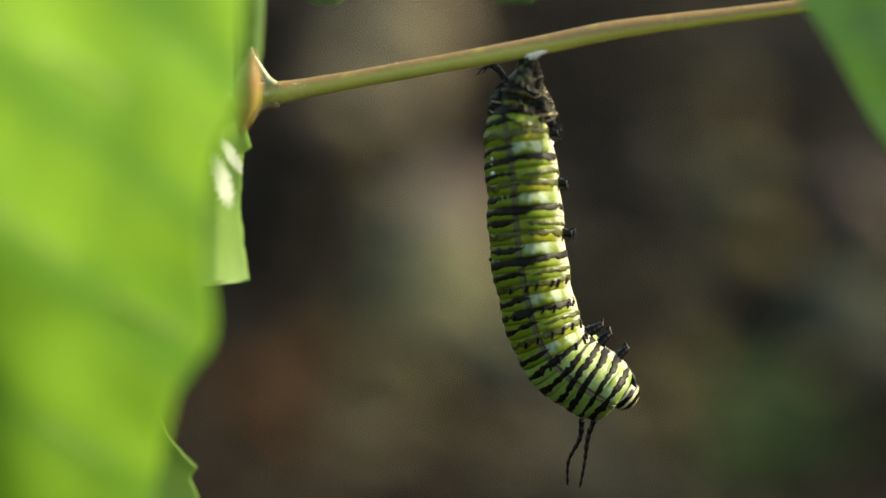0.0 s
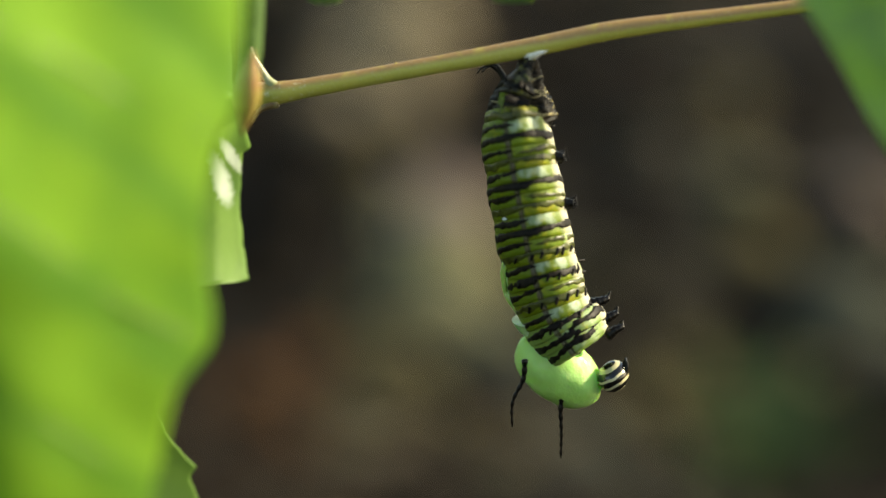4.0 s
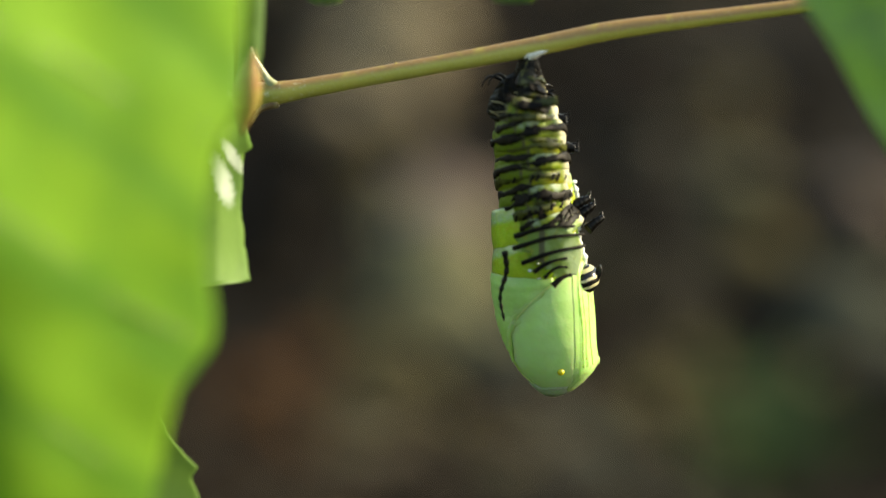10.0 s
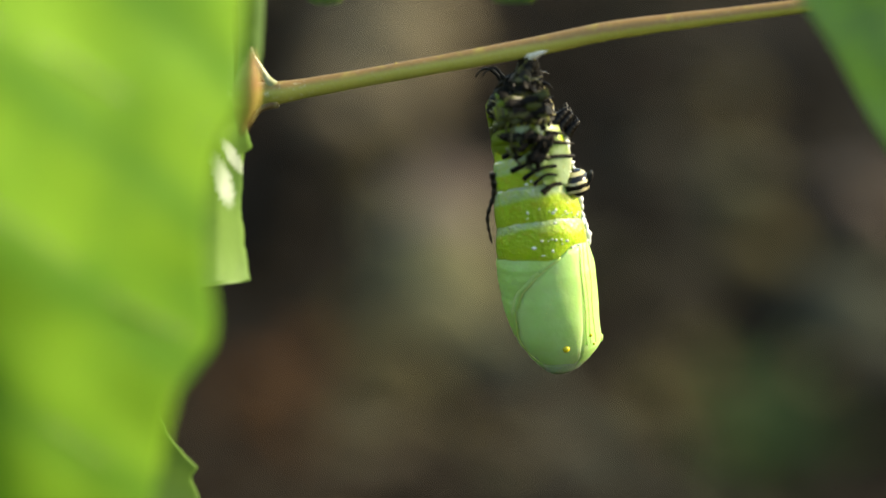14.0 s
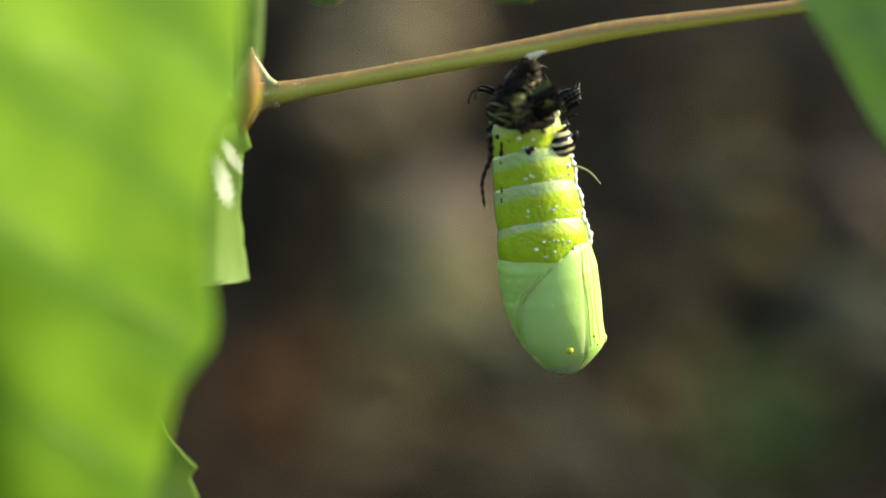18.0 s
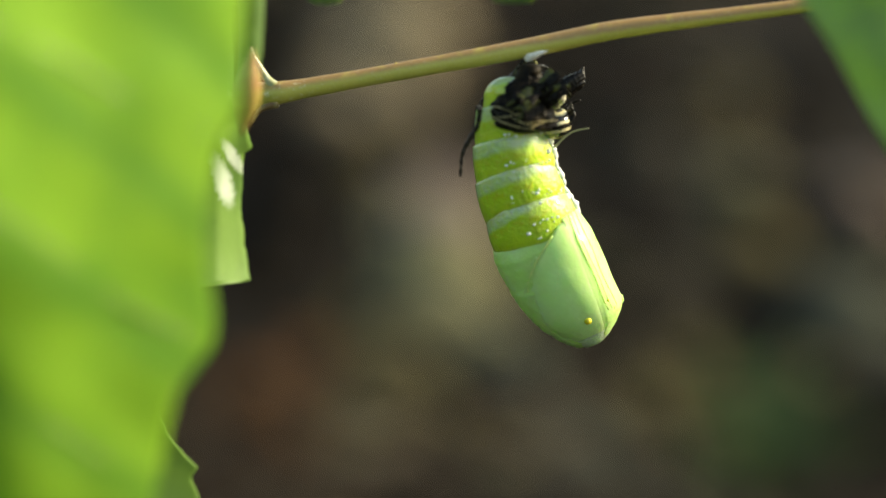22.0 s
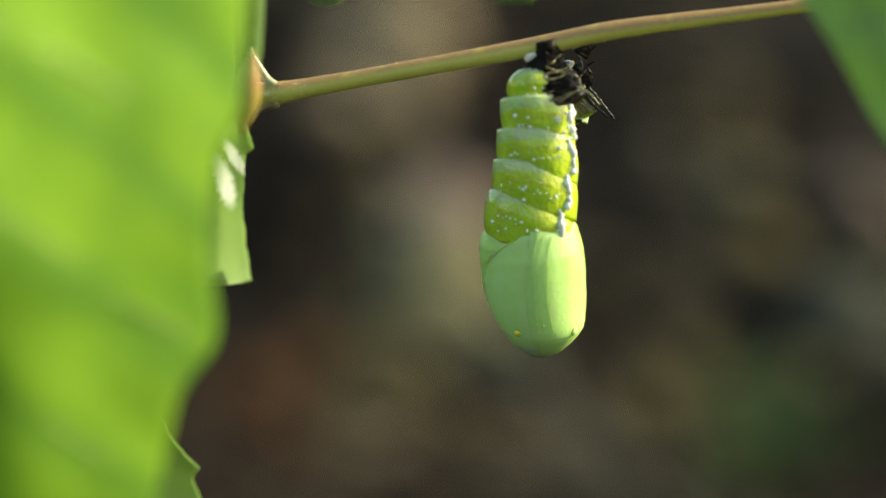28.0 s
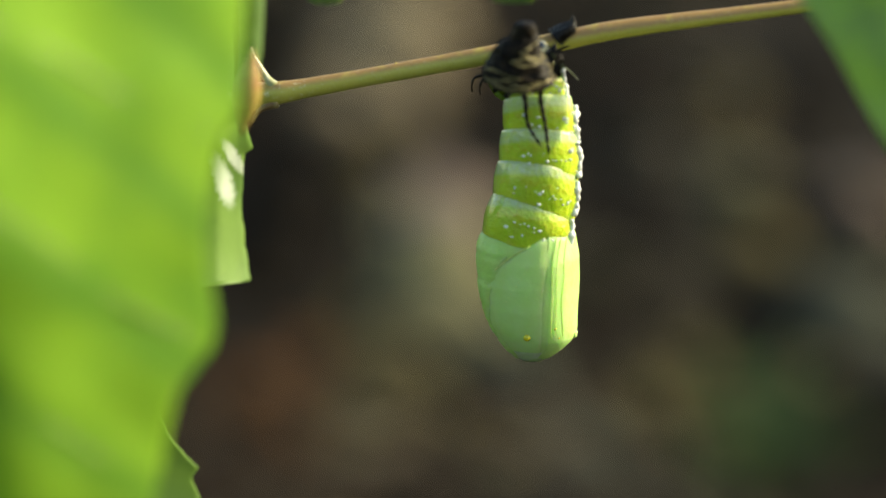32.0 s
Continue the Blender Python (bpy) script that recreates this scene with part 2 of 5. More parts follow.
# ---- ground and what lies on it, far out of focus ----
def ground():
    bm = bmesh.new()
    xs = [-300, -60, -15, -5] + [-3 + 0.15 * i for i in range(41)] + [5, 15, 60, 300]
    ys = [-300, -60, -10, -2] + [-0.5 + 0.15 * i for i in range(48)] + [9, 15, 60, 300]
    rows = []
    for y in ys:
        row = []
        for x in xs:
            z = 0.05 * noise.noise((x * 1.3, y * 1.3, 0)) + 0.02 * noise.noise((x * 4, y * 4, 3)) if abs(x) < 4 and -1 < y < 8 else 0
            row.append(bm.verts.new((x, y, z)))
        rows.append(row)
    grid_faces(bm, rows)
    return tagged(link("ground", bm, ground_material()), "damp brown soil, the garden bed's shade put into its colour", "ground", kind="structure")


def litter(count, spread, name, material, label, size, rng):
    """Curled dead leaves strewn on the soil."""
    verts, faces = [], []
    for _ in range(count):
        x, y = rng.uniform(-spread, spread), rng.uniform(0.7, 6.5)
        if abs(x) > 0.45 * (y + 0.8) or any(((x - c.x) / (u * (0.3 + 0.25 * c.y))) ** 2 + ((y - c.y) / (v * (0.3 + 0.25 * c.y))) ** 2 < 1 for c, u, v in BARE_SPOTS):
            continue
        z = 0.05 * noise.noise((x * 1.3, y * 1.3, 0)) + 0.025
        s = rng.uniform(*size)
        m = Matrix.Translation((x, y, z)) @ Euler((rng.uniform(-0.5, 0.5), rng.uniform(-0.5, 0.5), rng.uniform(0, 6.3))).to_matrix().to_4x4()
        k = len(verts)
        for a, b, c in ((-1, 0, 0.15), (-0.4, -0.42, 0.1), (-0.4, 0.42, 0.12), (0.35, -0.38, 0.06), (0.35, 0.4, 0.1), (1, 0.05, 0.25), (0, 0, -0.05)):
            verts.append(m @ Vector((a * s, b * s, c * s)))
        faces += [(k, k + 1, k + 6), (k, k + 6, k + 2), (k + 1, k + 3, k + 6), (k + 6, k + 4, k + 2), (k + 3, k + 5, k + 6), (k + 5, k + 4, k + 6)]
    me = bpy.data.meshes.new(name)
    me.from_pydata(verts, [], faces)
    me.materials.append(material)
    return tagged(new(name, me), label, "leaf litter", kind="stuff")


def stone(rng, r, material):
    bm = bmesh.new()
    bmesh.ops.create_icosphere(bm, subdivisions=3, radius=1.0)
    o = Vector((rng.uniform(0, 50), rng.uniform(0, 50), 0))
    for v in bm.verts:
        k = 1 + 0.28 * noise.noise(v.co * 1.2 + o) + 0.1 * noise.noise(v.co * 3 + o)
        v.co = Vector((v.co.x * 1.1, v.co.y, v.co.z * 0.85)) * (k * r)
    return link("stone", bm, material)


# spots kept bare of litter and pebbles, where the darkened soil makes dark patches
BARE_SPOTS = [(G(a, b), u, v) for a, b, u, v in ((1000, 190, 0.085, 0.6), (1000, 60, 0.11, 0.5), (1460, 170, 0.16, 0.7), (455, 515, 0.15, 0.5), (1550, 790, 0.08, 0.25), (480, 60, 0.12, 0.5), (1090, 440, 0.07, 0.25), (1090, 620, 0.06, 0.2))]


def pebbles(name, count, material, label, seed, phase, cut, size):
    """Small clods and pebbles strewn unevenly over the soil."""
    rng = random.Random(seed)
    bm = bmesh.new()
    bmesh.ops.create_icosphere(bm, subdivisions=1, radius=1.0)
    base, tris = [v.co.copy() for v in bm.verts], [tuple(v.index for v in f.verts) for f in bm.faces]
    bm.free()
    verts, faces = [], []
    while count:
        y = 1.2 + 5.5 * rng.random() ** 1.6
        x = rng.uniform(-1, 1) * 0.30 * (y + 0.4)
        if noise.noise((x * 3.0 / (0.4 + 0.3 * y) + phase, y * 1.6, phase)) < cut:
            continue
        if any(((x - c.x) / (u * (0.3 + 0.25 * c.y))) ** 2 + ((y - c.y) / (v * (0.3 + 0.25 * c.y))) ** 2 < 1 for c, u, v in BARE_SPOTS):
            continue
        count -= 1
        r = rng.uniform(*size) * (0.6 + 0.3 * y)
        o = Vector((rng.uniform(0, 90), 0, 0))
        z = 0.05 * noise.noise((x * 1.3, y * 1.3, 0)) + 0.02 * noise.noise((x * 4, y * 4, 3))
        k = len(verts)
        verts += [Vector((x, y, z + 0.2 * r)) + Vector((c.x * 1.2, c.y, c.z * 0.7)) * (r * (1 + 0.35 * noise.noise(c * 1.4 + o))) for c in base]
        faces += [tuple(i + k for i in f) for f in tris]
    me = bpy.data.meshes.new(name)
    me.from_pydata(verts, [], faces)
    me.materials.append(material)
    return tagged(new(name, me), label, "pebbles", kind="stuff")


def tuft(rng, r, material, count=40):
    """A low clump of narrow leaves, one by one."""
    bm = bmesh.new()
    rows = []
    for k in range(6):
        f = k / 5
        w = 0.11 * math.sin(math.pi * (0.12 + 0.86 * f))
        c = Vector((0.75 * f * f, 0, 0.9 * f - 0.25 * f * f))
        rows.append([bm.verts.new((c + Vector((0, w * q, 0.04 * abs(q)))) * r) for q in (-1, 0, 1)])
    grid_faces(bm, rows)
    me = bpy.data.meshes.new("leaf")
    bm.to_mesh(me)
    bm.free()
    me.materials.append(material)
    root = new("low_plant")
    for _ in range(count):
        ob = new("leaf", me)
        ob.parent = root
        k = rng.uniform(0.55, 1.15)
        ob.matrix_basis = Euler((rng.uniform(-0.3, 0.3), rng.uniform(-0.3, 0.75), rng.uniform(0, 6.283))).to_matrix().to_4x4() @ Matrix.Diagonal((k, k, k, 1))
    return root


def garden_floor():
    rng = random.Random(5)
    ground()
    # dead-leaf browns darkened too, in place of shade falling on them
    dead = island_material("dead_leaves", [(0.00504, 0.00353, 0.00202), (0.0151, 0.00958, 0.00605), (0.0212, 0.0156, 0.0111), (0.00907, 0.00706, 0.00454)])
    litter(2600, 3.4, "leaf_litter", dead, "scattered curled dead leaves, their brown darkened for shade", (0.02, 0.05), rng)
    kinds = {
        "tan": (rock_material("tan_stone", (0.118, 0.097, 0.0644), (0.173, 0.146, 0.0943)), "rounded tan stone lying on the damp soil"),
        "pink": (rock_material("pinkish_stone", (0.142, 0.110, 0.0902), (0.205, 0.163, 0.132)), "pale pinkish grey stone on the damp soil"),
        "olive": (rock_material("olive_stone", (0.118, 0.112, 0.060), (0.168, 0.160, 0.085)), "moss-tinged olive stone lying on the damp soil"),
        "grey": (rock_material("grey_stone", (0.0527, 0.0561, 0.0374), (0.0782, 0.0816, 0.0578)), "dark grey-green stone lying on the damp soil"),
        "brown": (rock_material("brown_stone", (0.0585, 0.0497, 0.0228), (0.081, 0.0707, 0.0323)), "rounded olive-brown stone on the damp soil"),
        "rust": (rock_material("rusty_stone", (0.0528, 0.0242, 0.0088), (0.0792, 0.0374, 0.0132)), "rust-brown stone half sunk in the soil"),
        "black": (rock_material("black_stone", (0.003, 0.0022, 0.0012), (0.006, 0.0045, 0.0025)), "near-black stone added for a dark patch of background"),
    }
    green = island_material("plant_green", [(0.045, 0.078, 0.026), (0.09, 0.14, 0.056), (0.065, 0.105, 0.039)])
    # clod browns likewise hold the shade in their colour
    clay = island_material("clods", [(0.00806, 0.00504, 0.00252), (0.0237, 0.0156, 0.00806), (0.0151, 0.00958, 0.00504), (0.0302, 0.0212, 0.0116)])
    dust = island_material("pebbles_grey", [(0.01944, 0.01728, 0.01152), (0.054, 0.0468, 0.0324), (0.0324, 0.03096, 0.01656), (0.07056, 0.05904, 0.0432)])
    pebbles("soil_clods", 420, clay, "clods strewn over the soil, their brown darkened for shade", 21, 4.0, 0.02, (0.018, 0.05))
    pebbles("pebbles", 200, dust, "grey and olive pebbles strewn over the soil", 22, 11.0, 0.12, (0.015, 0.04))
    beds = (
        ("tan", ((715, 70, 75), (700, 20, 60), (690, 180, 55), (600, 120, 50), (630, 40, 45), (590, 200, 45), (680, 850, 70), (700, 130, 45))),
        ("pink", ((780, 400, 72), (775, 350, 40), (1520, 385, 62))),
        ("olive", ((700, 440, 42), (790, 480, 72), (765, 560, 72), (835, 610, 55), (1310, 350, 52), (1270, 270, 36), (690, 110, 40))),
        ("grey", ((915, 660, 66), (1490, 560, 72), (1550, 620, 50), (930, 740, 55), (850, 560, 40), (1040, 830, 50))),
        ("brown", ((620, 830, 60), (720, 790, 50), (1330, 450, 50), (690, 660, 65), (620, 580, 40), (660, 320, 40), (640, 760, 60), (1200, 650, 42), (880, 860, 60), (1420, 700, 50), (760, 770, 60), (1120, 720, 50), (1275, 190, 48), (1250, 780, 50))),
        ("rust", ((545, 660, 55), (440, 720, 60), (500, 790, 50), (1180, 800, 40))),
        # black stones added only to make dark patches in the blurred background
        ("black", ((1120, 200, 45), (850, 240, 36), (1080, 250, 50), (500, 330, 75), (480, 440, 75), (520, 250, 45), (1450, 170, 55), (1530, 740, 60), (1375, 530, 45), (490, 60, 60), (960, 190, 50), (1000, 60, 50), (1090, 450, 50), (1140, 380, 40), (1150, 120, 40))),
    )
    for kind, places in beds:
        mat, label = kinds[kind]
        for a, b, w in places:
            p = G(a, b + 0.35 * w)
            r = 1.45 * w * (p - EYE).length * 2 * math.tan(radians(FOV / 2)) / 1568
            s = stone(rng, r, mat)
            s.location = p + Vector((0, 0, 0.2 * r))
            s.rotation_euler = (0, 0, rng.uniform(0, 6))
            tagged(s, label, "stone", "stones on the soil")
    for a, b, r in ((1345, 770, 0.10), (1335, 860, 0.085), (1410, 820, 0.08), (1280, 830, 0.06)):
        p = tuft(rng, r, green)
        p.location = G(a, b, 0.0) - Vector((0, 0, 0.015))
        tagged(p, "low clump of dark green narrow leaves", "plant", "low plants on the soil")


# ---- the vine: stem, node, leaves ----
def vine():
    root = new("climbing_vine")
    root.location = W(938, 105)
    inv = Matrix.Translation(-W(938, 105))
    line = spline([(418, 190), (438, 175), (470, 168), (520, 160), (700, 128), (940, 84), (1090, 53), (1300, 26), (1470, 5), (1620, -12)], 90)
    radii = []
    for a, b in line:
        r = np.interp(a, [400, 450, 490, 540, 650, 800, 940, 1000, 1150, 1300, 1480, 1620], [20, 25, 20, 17, 15.5, 15.8, 17, 17, 15.5, 13, 12, 11.5])
        radii.append((r + 0.5 * noise.noise((a * 0.02, 0, 0))) * PX)
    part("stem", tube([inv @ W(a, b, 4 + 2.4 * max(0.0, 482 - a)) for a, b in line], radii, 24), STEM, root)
    pale = plain("thorn_pale", (0.26, 0.27, 0.06), (0.58, 0.58, 0.40), 0.05, 0.3)
    thorn = spline([(514, 166), (494, 157), (474, 141), (460, 118), (451, 100), (445, 84)], 20)
    part("thorn", tube([inv @ W(a, b, 2) for a, b in thorn], [k * PX for k in np.linspace(11.5, 0.9, 20)], 12), pale, root, "pale pointed thorn")
    stip = spline([(492, 182), (468, 190), (455, 202), (447, 218)], 12)
    part("stipule", tube([inv @ W(a, b, -2) for a, b in stip], [k * PX for k in np.linspace(9, 1.2, 12)], 8), plain("stipule_brown", (0.2, 0.12, 0.05), (0.4, 0.34, 0.16), 0.05, 0.5), root, "small dry brown stipule")
    up = spline([(440, -70), (441, 20), (440, 90), (434, 150)], 20)
    part("upper_stalk", tube([inv @ W(a, b, 520) for a, b in up], [k * PX for k in np.linspace(33, 22, 20)], 20), plain("stalk_green", (0.07, 0.14, 0.03), (0.11, 0.20, 0.05), 0.03, 0.5), root, "pale green upright stalk")
    node_line = spline([(448, 88), (442, 140), (437, 185), (428, 238)], 20)
    part("node_sheath", tube([inv @ W(a, b, -260) for a, b in node_line], [k * PX for k in (2 + 19 * np.sin(np.linspace(0.05, 3.05, 20)) ** 1.3)], 16), plain("stalk_red", (0.33, 0.17, 0.05), (0.36, 0.30, 0.07), 0.03, 0.45), root, "reddish brown node sheath")
    down = spline([tuple(W(420, 188, 150)), tuple(W(290, 215, 110)), tuple(W(180, 420, 110)), tuple(W(110, 860, 150)), tuple(W(90, 1300, 190)), tuple(W(90, 1300, 190).xy) + (0.25,), tuple(W(90, 1300, 190).xy) + (-0.05,)], 60)
    part("main_stalk", tube([inv @ Vector(q) for q in down], [k * PX for k in np.linspace(15, 40, 60)], 14), plain("stalk_brown", (0.12, 0.07, 0.03), (0.2, 0.14, 0.05), 0.02, 0.6), root, "brown stalk rising from the soil")
    for a, b, r in ((1067, 72, 3.0), (1430, 22, 2.0), (700, 112, 2.0), (560, 168, 1.6), (640, 150, 1.4), (480, 185, 2.0)):
        bm = bmesh.new()
        bmesh.ops.create_icosphere(bm, subdivisions=2, radius=r * PX)
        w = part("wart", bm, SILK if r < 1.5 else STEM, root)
        w.location = inv @ W(a, b, -4)
    tagged(root, "slender yellow-green vine stem with reddish upper side", "plant stem")
    # silk pad under the stem
    bm = bmesh.new()
    bmesh.ops.create_uvsphere(bm, u_segments=36, v_segments=18, radius=1.0)
    for v in bm.verts:
        k = 1 + 0.16 * noise.noise(v.co * 2.5) + 0.08 * noise.noise(v.co * 7)
        c = v.co.copy()
        # broad along the stem above, drawn down to a stub below
        wide = 36 * (0.55 + 0.45 * c.z) if c.z > -0.2 else 33 * 0.46
        v.co = Vector(((c.x * wide + 10 * c.z) * k, c.y * 12 * k, (c.z * 12 + 0.17 * c.x * wide) * k)) * PX
    pad = link("silk_pad", bm, SILK)
    pad.location = W(946, 97, -3)
    tagged(pad, "small white silk pad spun under the stem", "silk pad")


def lamina(name, edge, y0, y1, x0, depth, material, bumps, steps=(90, 40)):
    """A leaf blade between a straight inner line and a margin function edge(y), bowed in depth."""
    bm = bmesh.new()
    rows = []
    org = W(x0(0.5 * (y0 + y1)), 0.5 * (y0 + y1), depth(x0(0.5 * (y0 + y1)), 0.5 * (y0 + y1)))
    for i in range(steps[0] + 1):
        b = y0 + (y1 - y0) * i / steps[0]
        row = []
        for j in range(steps[1] + 1):
            f = j / steps[1]
            a = x0(b) + (edge(b) - x0(b)) * f
            d = depth(a, b) + bumps * noise.noise((a * 0.007, b * 0.007, 1.7))
            row.append(bm.verts.new(W(a, b, d) - org))
        rows.append(row)
    grid_faces(bm, rows)
    back = [[bm.verts.new(v.co + Vector((0, 4 * PX, 0))) for v in row] for row in rows]
    grid_faces(bm, [r[::-1] for r in back])
    rim = [rows[0], back[0]], [rows[-1], back[-1]], [[r[0] for r in rows], [r[0] for r in back]], [[r[-1] for r in rows], [r[-1] for r in back]]
    for pair in rim:
        grid_faces(bm, pair)
    ob = link(name, bm, material)
    return ob, org


def margin(teeth):
    """A toothed margin: each tooth swells from its notch (y, x) to its tip (y, x)."""

    def edge(b):
        for (ya, xa, yb, xb, bow) in teeth:
            if ya <= b <= yb:
                f = (b - ya) / (yb - ya)
                return xa + (xb - xa) * f ** 1.6 + bow * math.sin(math.pi * f)
        for k, (ya, xa, yb, xb, bow) in enumerate(teeth[:-1]):
            if yb < b < teeth[k + 1][0]:
                f = (b - yb) / (teeth[k + 1][0] - yb)
                return xb + (teeth[k + 1][1] - xb) * f
        return teeth[0][1] if b < teeth[0][0] else teeth[-1][3]

    return edge


LEAVES = []


def leaf_with_blade(name, label, ob, org, ribs, rib_mat, stalk=None):
    root = new(name)
    root.location = org
    ob.parent = root
    for pts, r0, r1 in ribs:
        line = spline([(p.x, p.y, p.z) for p in pts], 24)
        part("vein", tube([Vector(q) - org for q in line], list(np.linspace(r0, r1, 24) * PX), 8), rib_mat, root)
    if stalk:
        line = spline([tuple(W(*p)) for p in stalk], 30)
        part("petiole", tube([Vector(q) - org for q in line], [7 * PX] * 30, 10), rib_mat, root)
    tagged(root, label, "leaf", "leaves of the vine")
    LEAVES.append((root, org))
    return root


def leaves():
    rib = plain("leaf_vein", (0.16, 0.3, 0.04), (0.22, 0.36, 0.06), 0.04, 0.4)
    # the big blade nearest to the lens, far out of focus
    soft = spline([(440, -60), (432, 40), (426, 130), (420, 200), (388, 265), (366, 380), (368, 480), (380, 560), (373, 612), (342, 655), (314, 695), (300, 745), (288, 800), (266, 900), (246, 960)], None)[1]
    near_edge = lambda b: float(np.interp(b, soft[:, 1], soft[:, 0]))
    near_depth = lambda a, b: -860 - 0.9 * (400 - a) * 0.6 + 0.00012 * (b - 440) ** 2 + 0.0012 * max(0.0, 130 - a) ** 2 * smooth01(b, 380, 700)
    ob, org = lamina("blade", near_edge, -60, 960, lambda b: -150, near_depth, LEAF_NEAR, 9)
    ribs = [([W(a, b, near_depth(a, b) + 1) for a, b in pts], 5, 2) for pts in (
        [(-100, 330), (60, 420), (220, 540), (350, 600)], [(-100, 20), (80, 90), (240, 180), (380, 240)], [(-80, 640), (40, 720), (160, 800), (260, 860)])]
    leaf_with_blade("vine_leaf", "large bright green leaf blade lit by the sun", ob, org, ribs, rib, [(300, 150, near_depth(300, 150) + 4), (330, 165, -300), (400, 172, -60), (430, 172, 4)])
    # the toothed lobes behind it, close to the plane of focus
    teeth = margin([(-90, 400, 100, 412, 4), (130, 412, 186, 414, 0), (196, 426, 262, 446, 2), (272, 432, 498, 441, -7), (512, 330, 640, 320, 0), (660, 290, 828, 349, -26), (846, 338, 960, 398, 4)])
    edge = lambda b: teeth(b) + 4.0 * noise.noise((b * 0.03, 3.3, 0)) + 1.6 * noise.noise((b * 0.12, 1.3, 0))
    lobe_depth = lambda a, b: 110 - 0.5 * max(0.0, 420 - a) - 40 * math.sin(b * 0.012) + 0.9 * max(0.0, a - 385)
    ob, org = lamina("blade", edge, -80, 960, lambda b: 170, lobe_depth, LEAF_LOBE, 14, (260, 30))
    leaf_with_blade("vine_leaf", "toothed green leaf lobes with a highlight painted on", ob, org, [], rib, [(390, 150, lobe_depth(390, 150) + 3), (400, 165, 60), (410, 172, 6)])
    # a leaf at the other end of the stem
    far_edge = lambda b: 1414 + 0.62 * b + 5 * math.sin(b * 0.02)
    d2 = lambda a, b: -520 - 0.3 * (a - 1450)
    ob, org = lamina("blade", lambda b: 1760.0, -80, 330, far_edge, d2, LEAF_END, 30, (60, 30))
    ribs = [([W(a, b, d2(a, b) + 4) for a, b in pts], 4, 1.5) for pts in ([(1480, -60), (1560, 60), (1640, 200)],)]
    leaf_with_blade("vine_leaf", "green leaf half hiding the end of the stem", ob, org, ribs, rib, [(1560, 20, d2(1560, 20) + 4), (1580, 0, -150), (1590, -8, 4)])
    # tips of leaves above
    for a0, a1, dip, d in ((545, 606, 10, 420), (872, 945, 6, 520)):
        bm = bmesh.new()
        rows = []
        org = W(0.5 * (a0 + a1), -30, d)
        for i in range(9):
            row = []
            for j in range(17):
                f = j / 16
                low = dip * (math.sin(math.pi * f) ** 0.5) * (0.8 + 0.2 * math.cos(f * 22))
                row.append(bm.verts.new(W(a0 + (a1 - a0) * f, -60 + (60 + low) * i / 8, d + 10 * math.sin(f * 3)) - org))
            rows.append(row)
        grid_faces(bm, rows)
        back = [[bm.verts.new(v.co + Vector((0, 4 * PX, 0))) for v in row] for row in rows]
        grid_faces(bm, [r[::-1] for r in back])
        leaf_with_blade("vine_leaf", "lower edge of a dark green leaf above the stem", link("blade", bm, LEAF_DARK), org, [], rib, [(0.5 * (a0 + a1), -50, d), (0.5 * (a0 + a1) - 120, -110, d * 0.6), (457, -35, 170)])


# ---- the caterpillar: skin rings, head, legs, and the chrysalis inside ----
N_RING = 30
LONG = 690.0
REST = [LONG * (i + 0.5) / N_RING for i in range(N_RING)]


def ring_width(s):
    return float(np.interp(s, [0, 24, 38, 60, 80, 100, 139, 221, 282, 400, 480, 560, 620, 660, 690], [13, 17, 24, 38, 49, 55, 59, 63, 66, 67, 66, 67, 68, 65, 54]) + (1.6 * math.sin(s * 2 * math.pi / 92.0) if 130 < s < 640 else 0.0))


def ring_depth(s):
    return float(np.interp(s, [0, 24, 38, 60, 90, 130, 200, 690], [15, 20, 36, 54, 70, 82, 93, 93]))


def loop_strip(i, z0, half, rise, arc=None, fade=True):
    """A raised ragged cross band round ring i, whole or over an arc that thins out at its ends."""
    s = REST[i]
    a, d = ring_width(s), ring_depth(s)
    step = 0.5 * (ring_width(s + 12) - ring_width(s - 12)) / 12
    bm = bmesh.new()
    n = 120 if arc is None else 72
    cols = []
    for k in range(n if arc is None else n + 1):
        f = 2 * math.pi * k / n if arc is None else arc[0] + (arc[1] - arc[0]) * k / n
        c, q = math.cos(f), math.sin(f)
        thin = 1.0 if arc is None or not fade else min(1.0, 7 * k / n + 0.05, 7 * (1 - k / n) + 0.05)
        w = half * thin * (1 + 0.75 * noise.noise((c * 2.2, q * 2.2, i * 2.3 + z0)) + 0.45 * noise.noise((c * 7, q * 7, i * 1.3)))
        z = z0 + 6.0 * noise.noise((c * 1.5, q * 1.5, i * 5.1 + 2)) + 2.4 * noise.noise((c * 6, q * 6, i * 0.7))
        lump = 0.8 * noise.noise((c * 9, q * 9, i * 4.0))
        col = []
        for zz, o in ((-1.12, -4.0), (-1.0, 0.5 * rise), (-0.5, rise), (0.5, rise), (1.0, 0.5 * rise), (1.12, -4.0)):
            o = o + lump - step * (z + zz * w)
            col.append(bm.verts.new(Vector(((a + o) * c, (d + o) * q, z + zz * w)) * PX))
        cols.append(col)
    if arc is None:
        cols.append(cols[0])
    grid_faces(bm, cols)
    return bm


SINK = ((-0.5, 0.85), (-0.3, -0.6), (0.72, 0.6))     # ways in which the plates fold inward
TIP = 17.0        # the rings' near side is held higher than the far side
PLATES = ((-1.86, 0.30), (0.30, 2.20), (2.20, 2 * math.pi - 1.86))


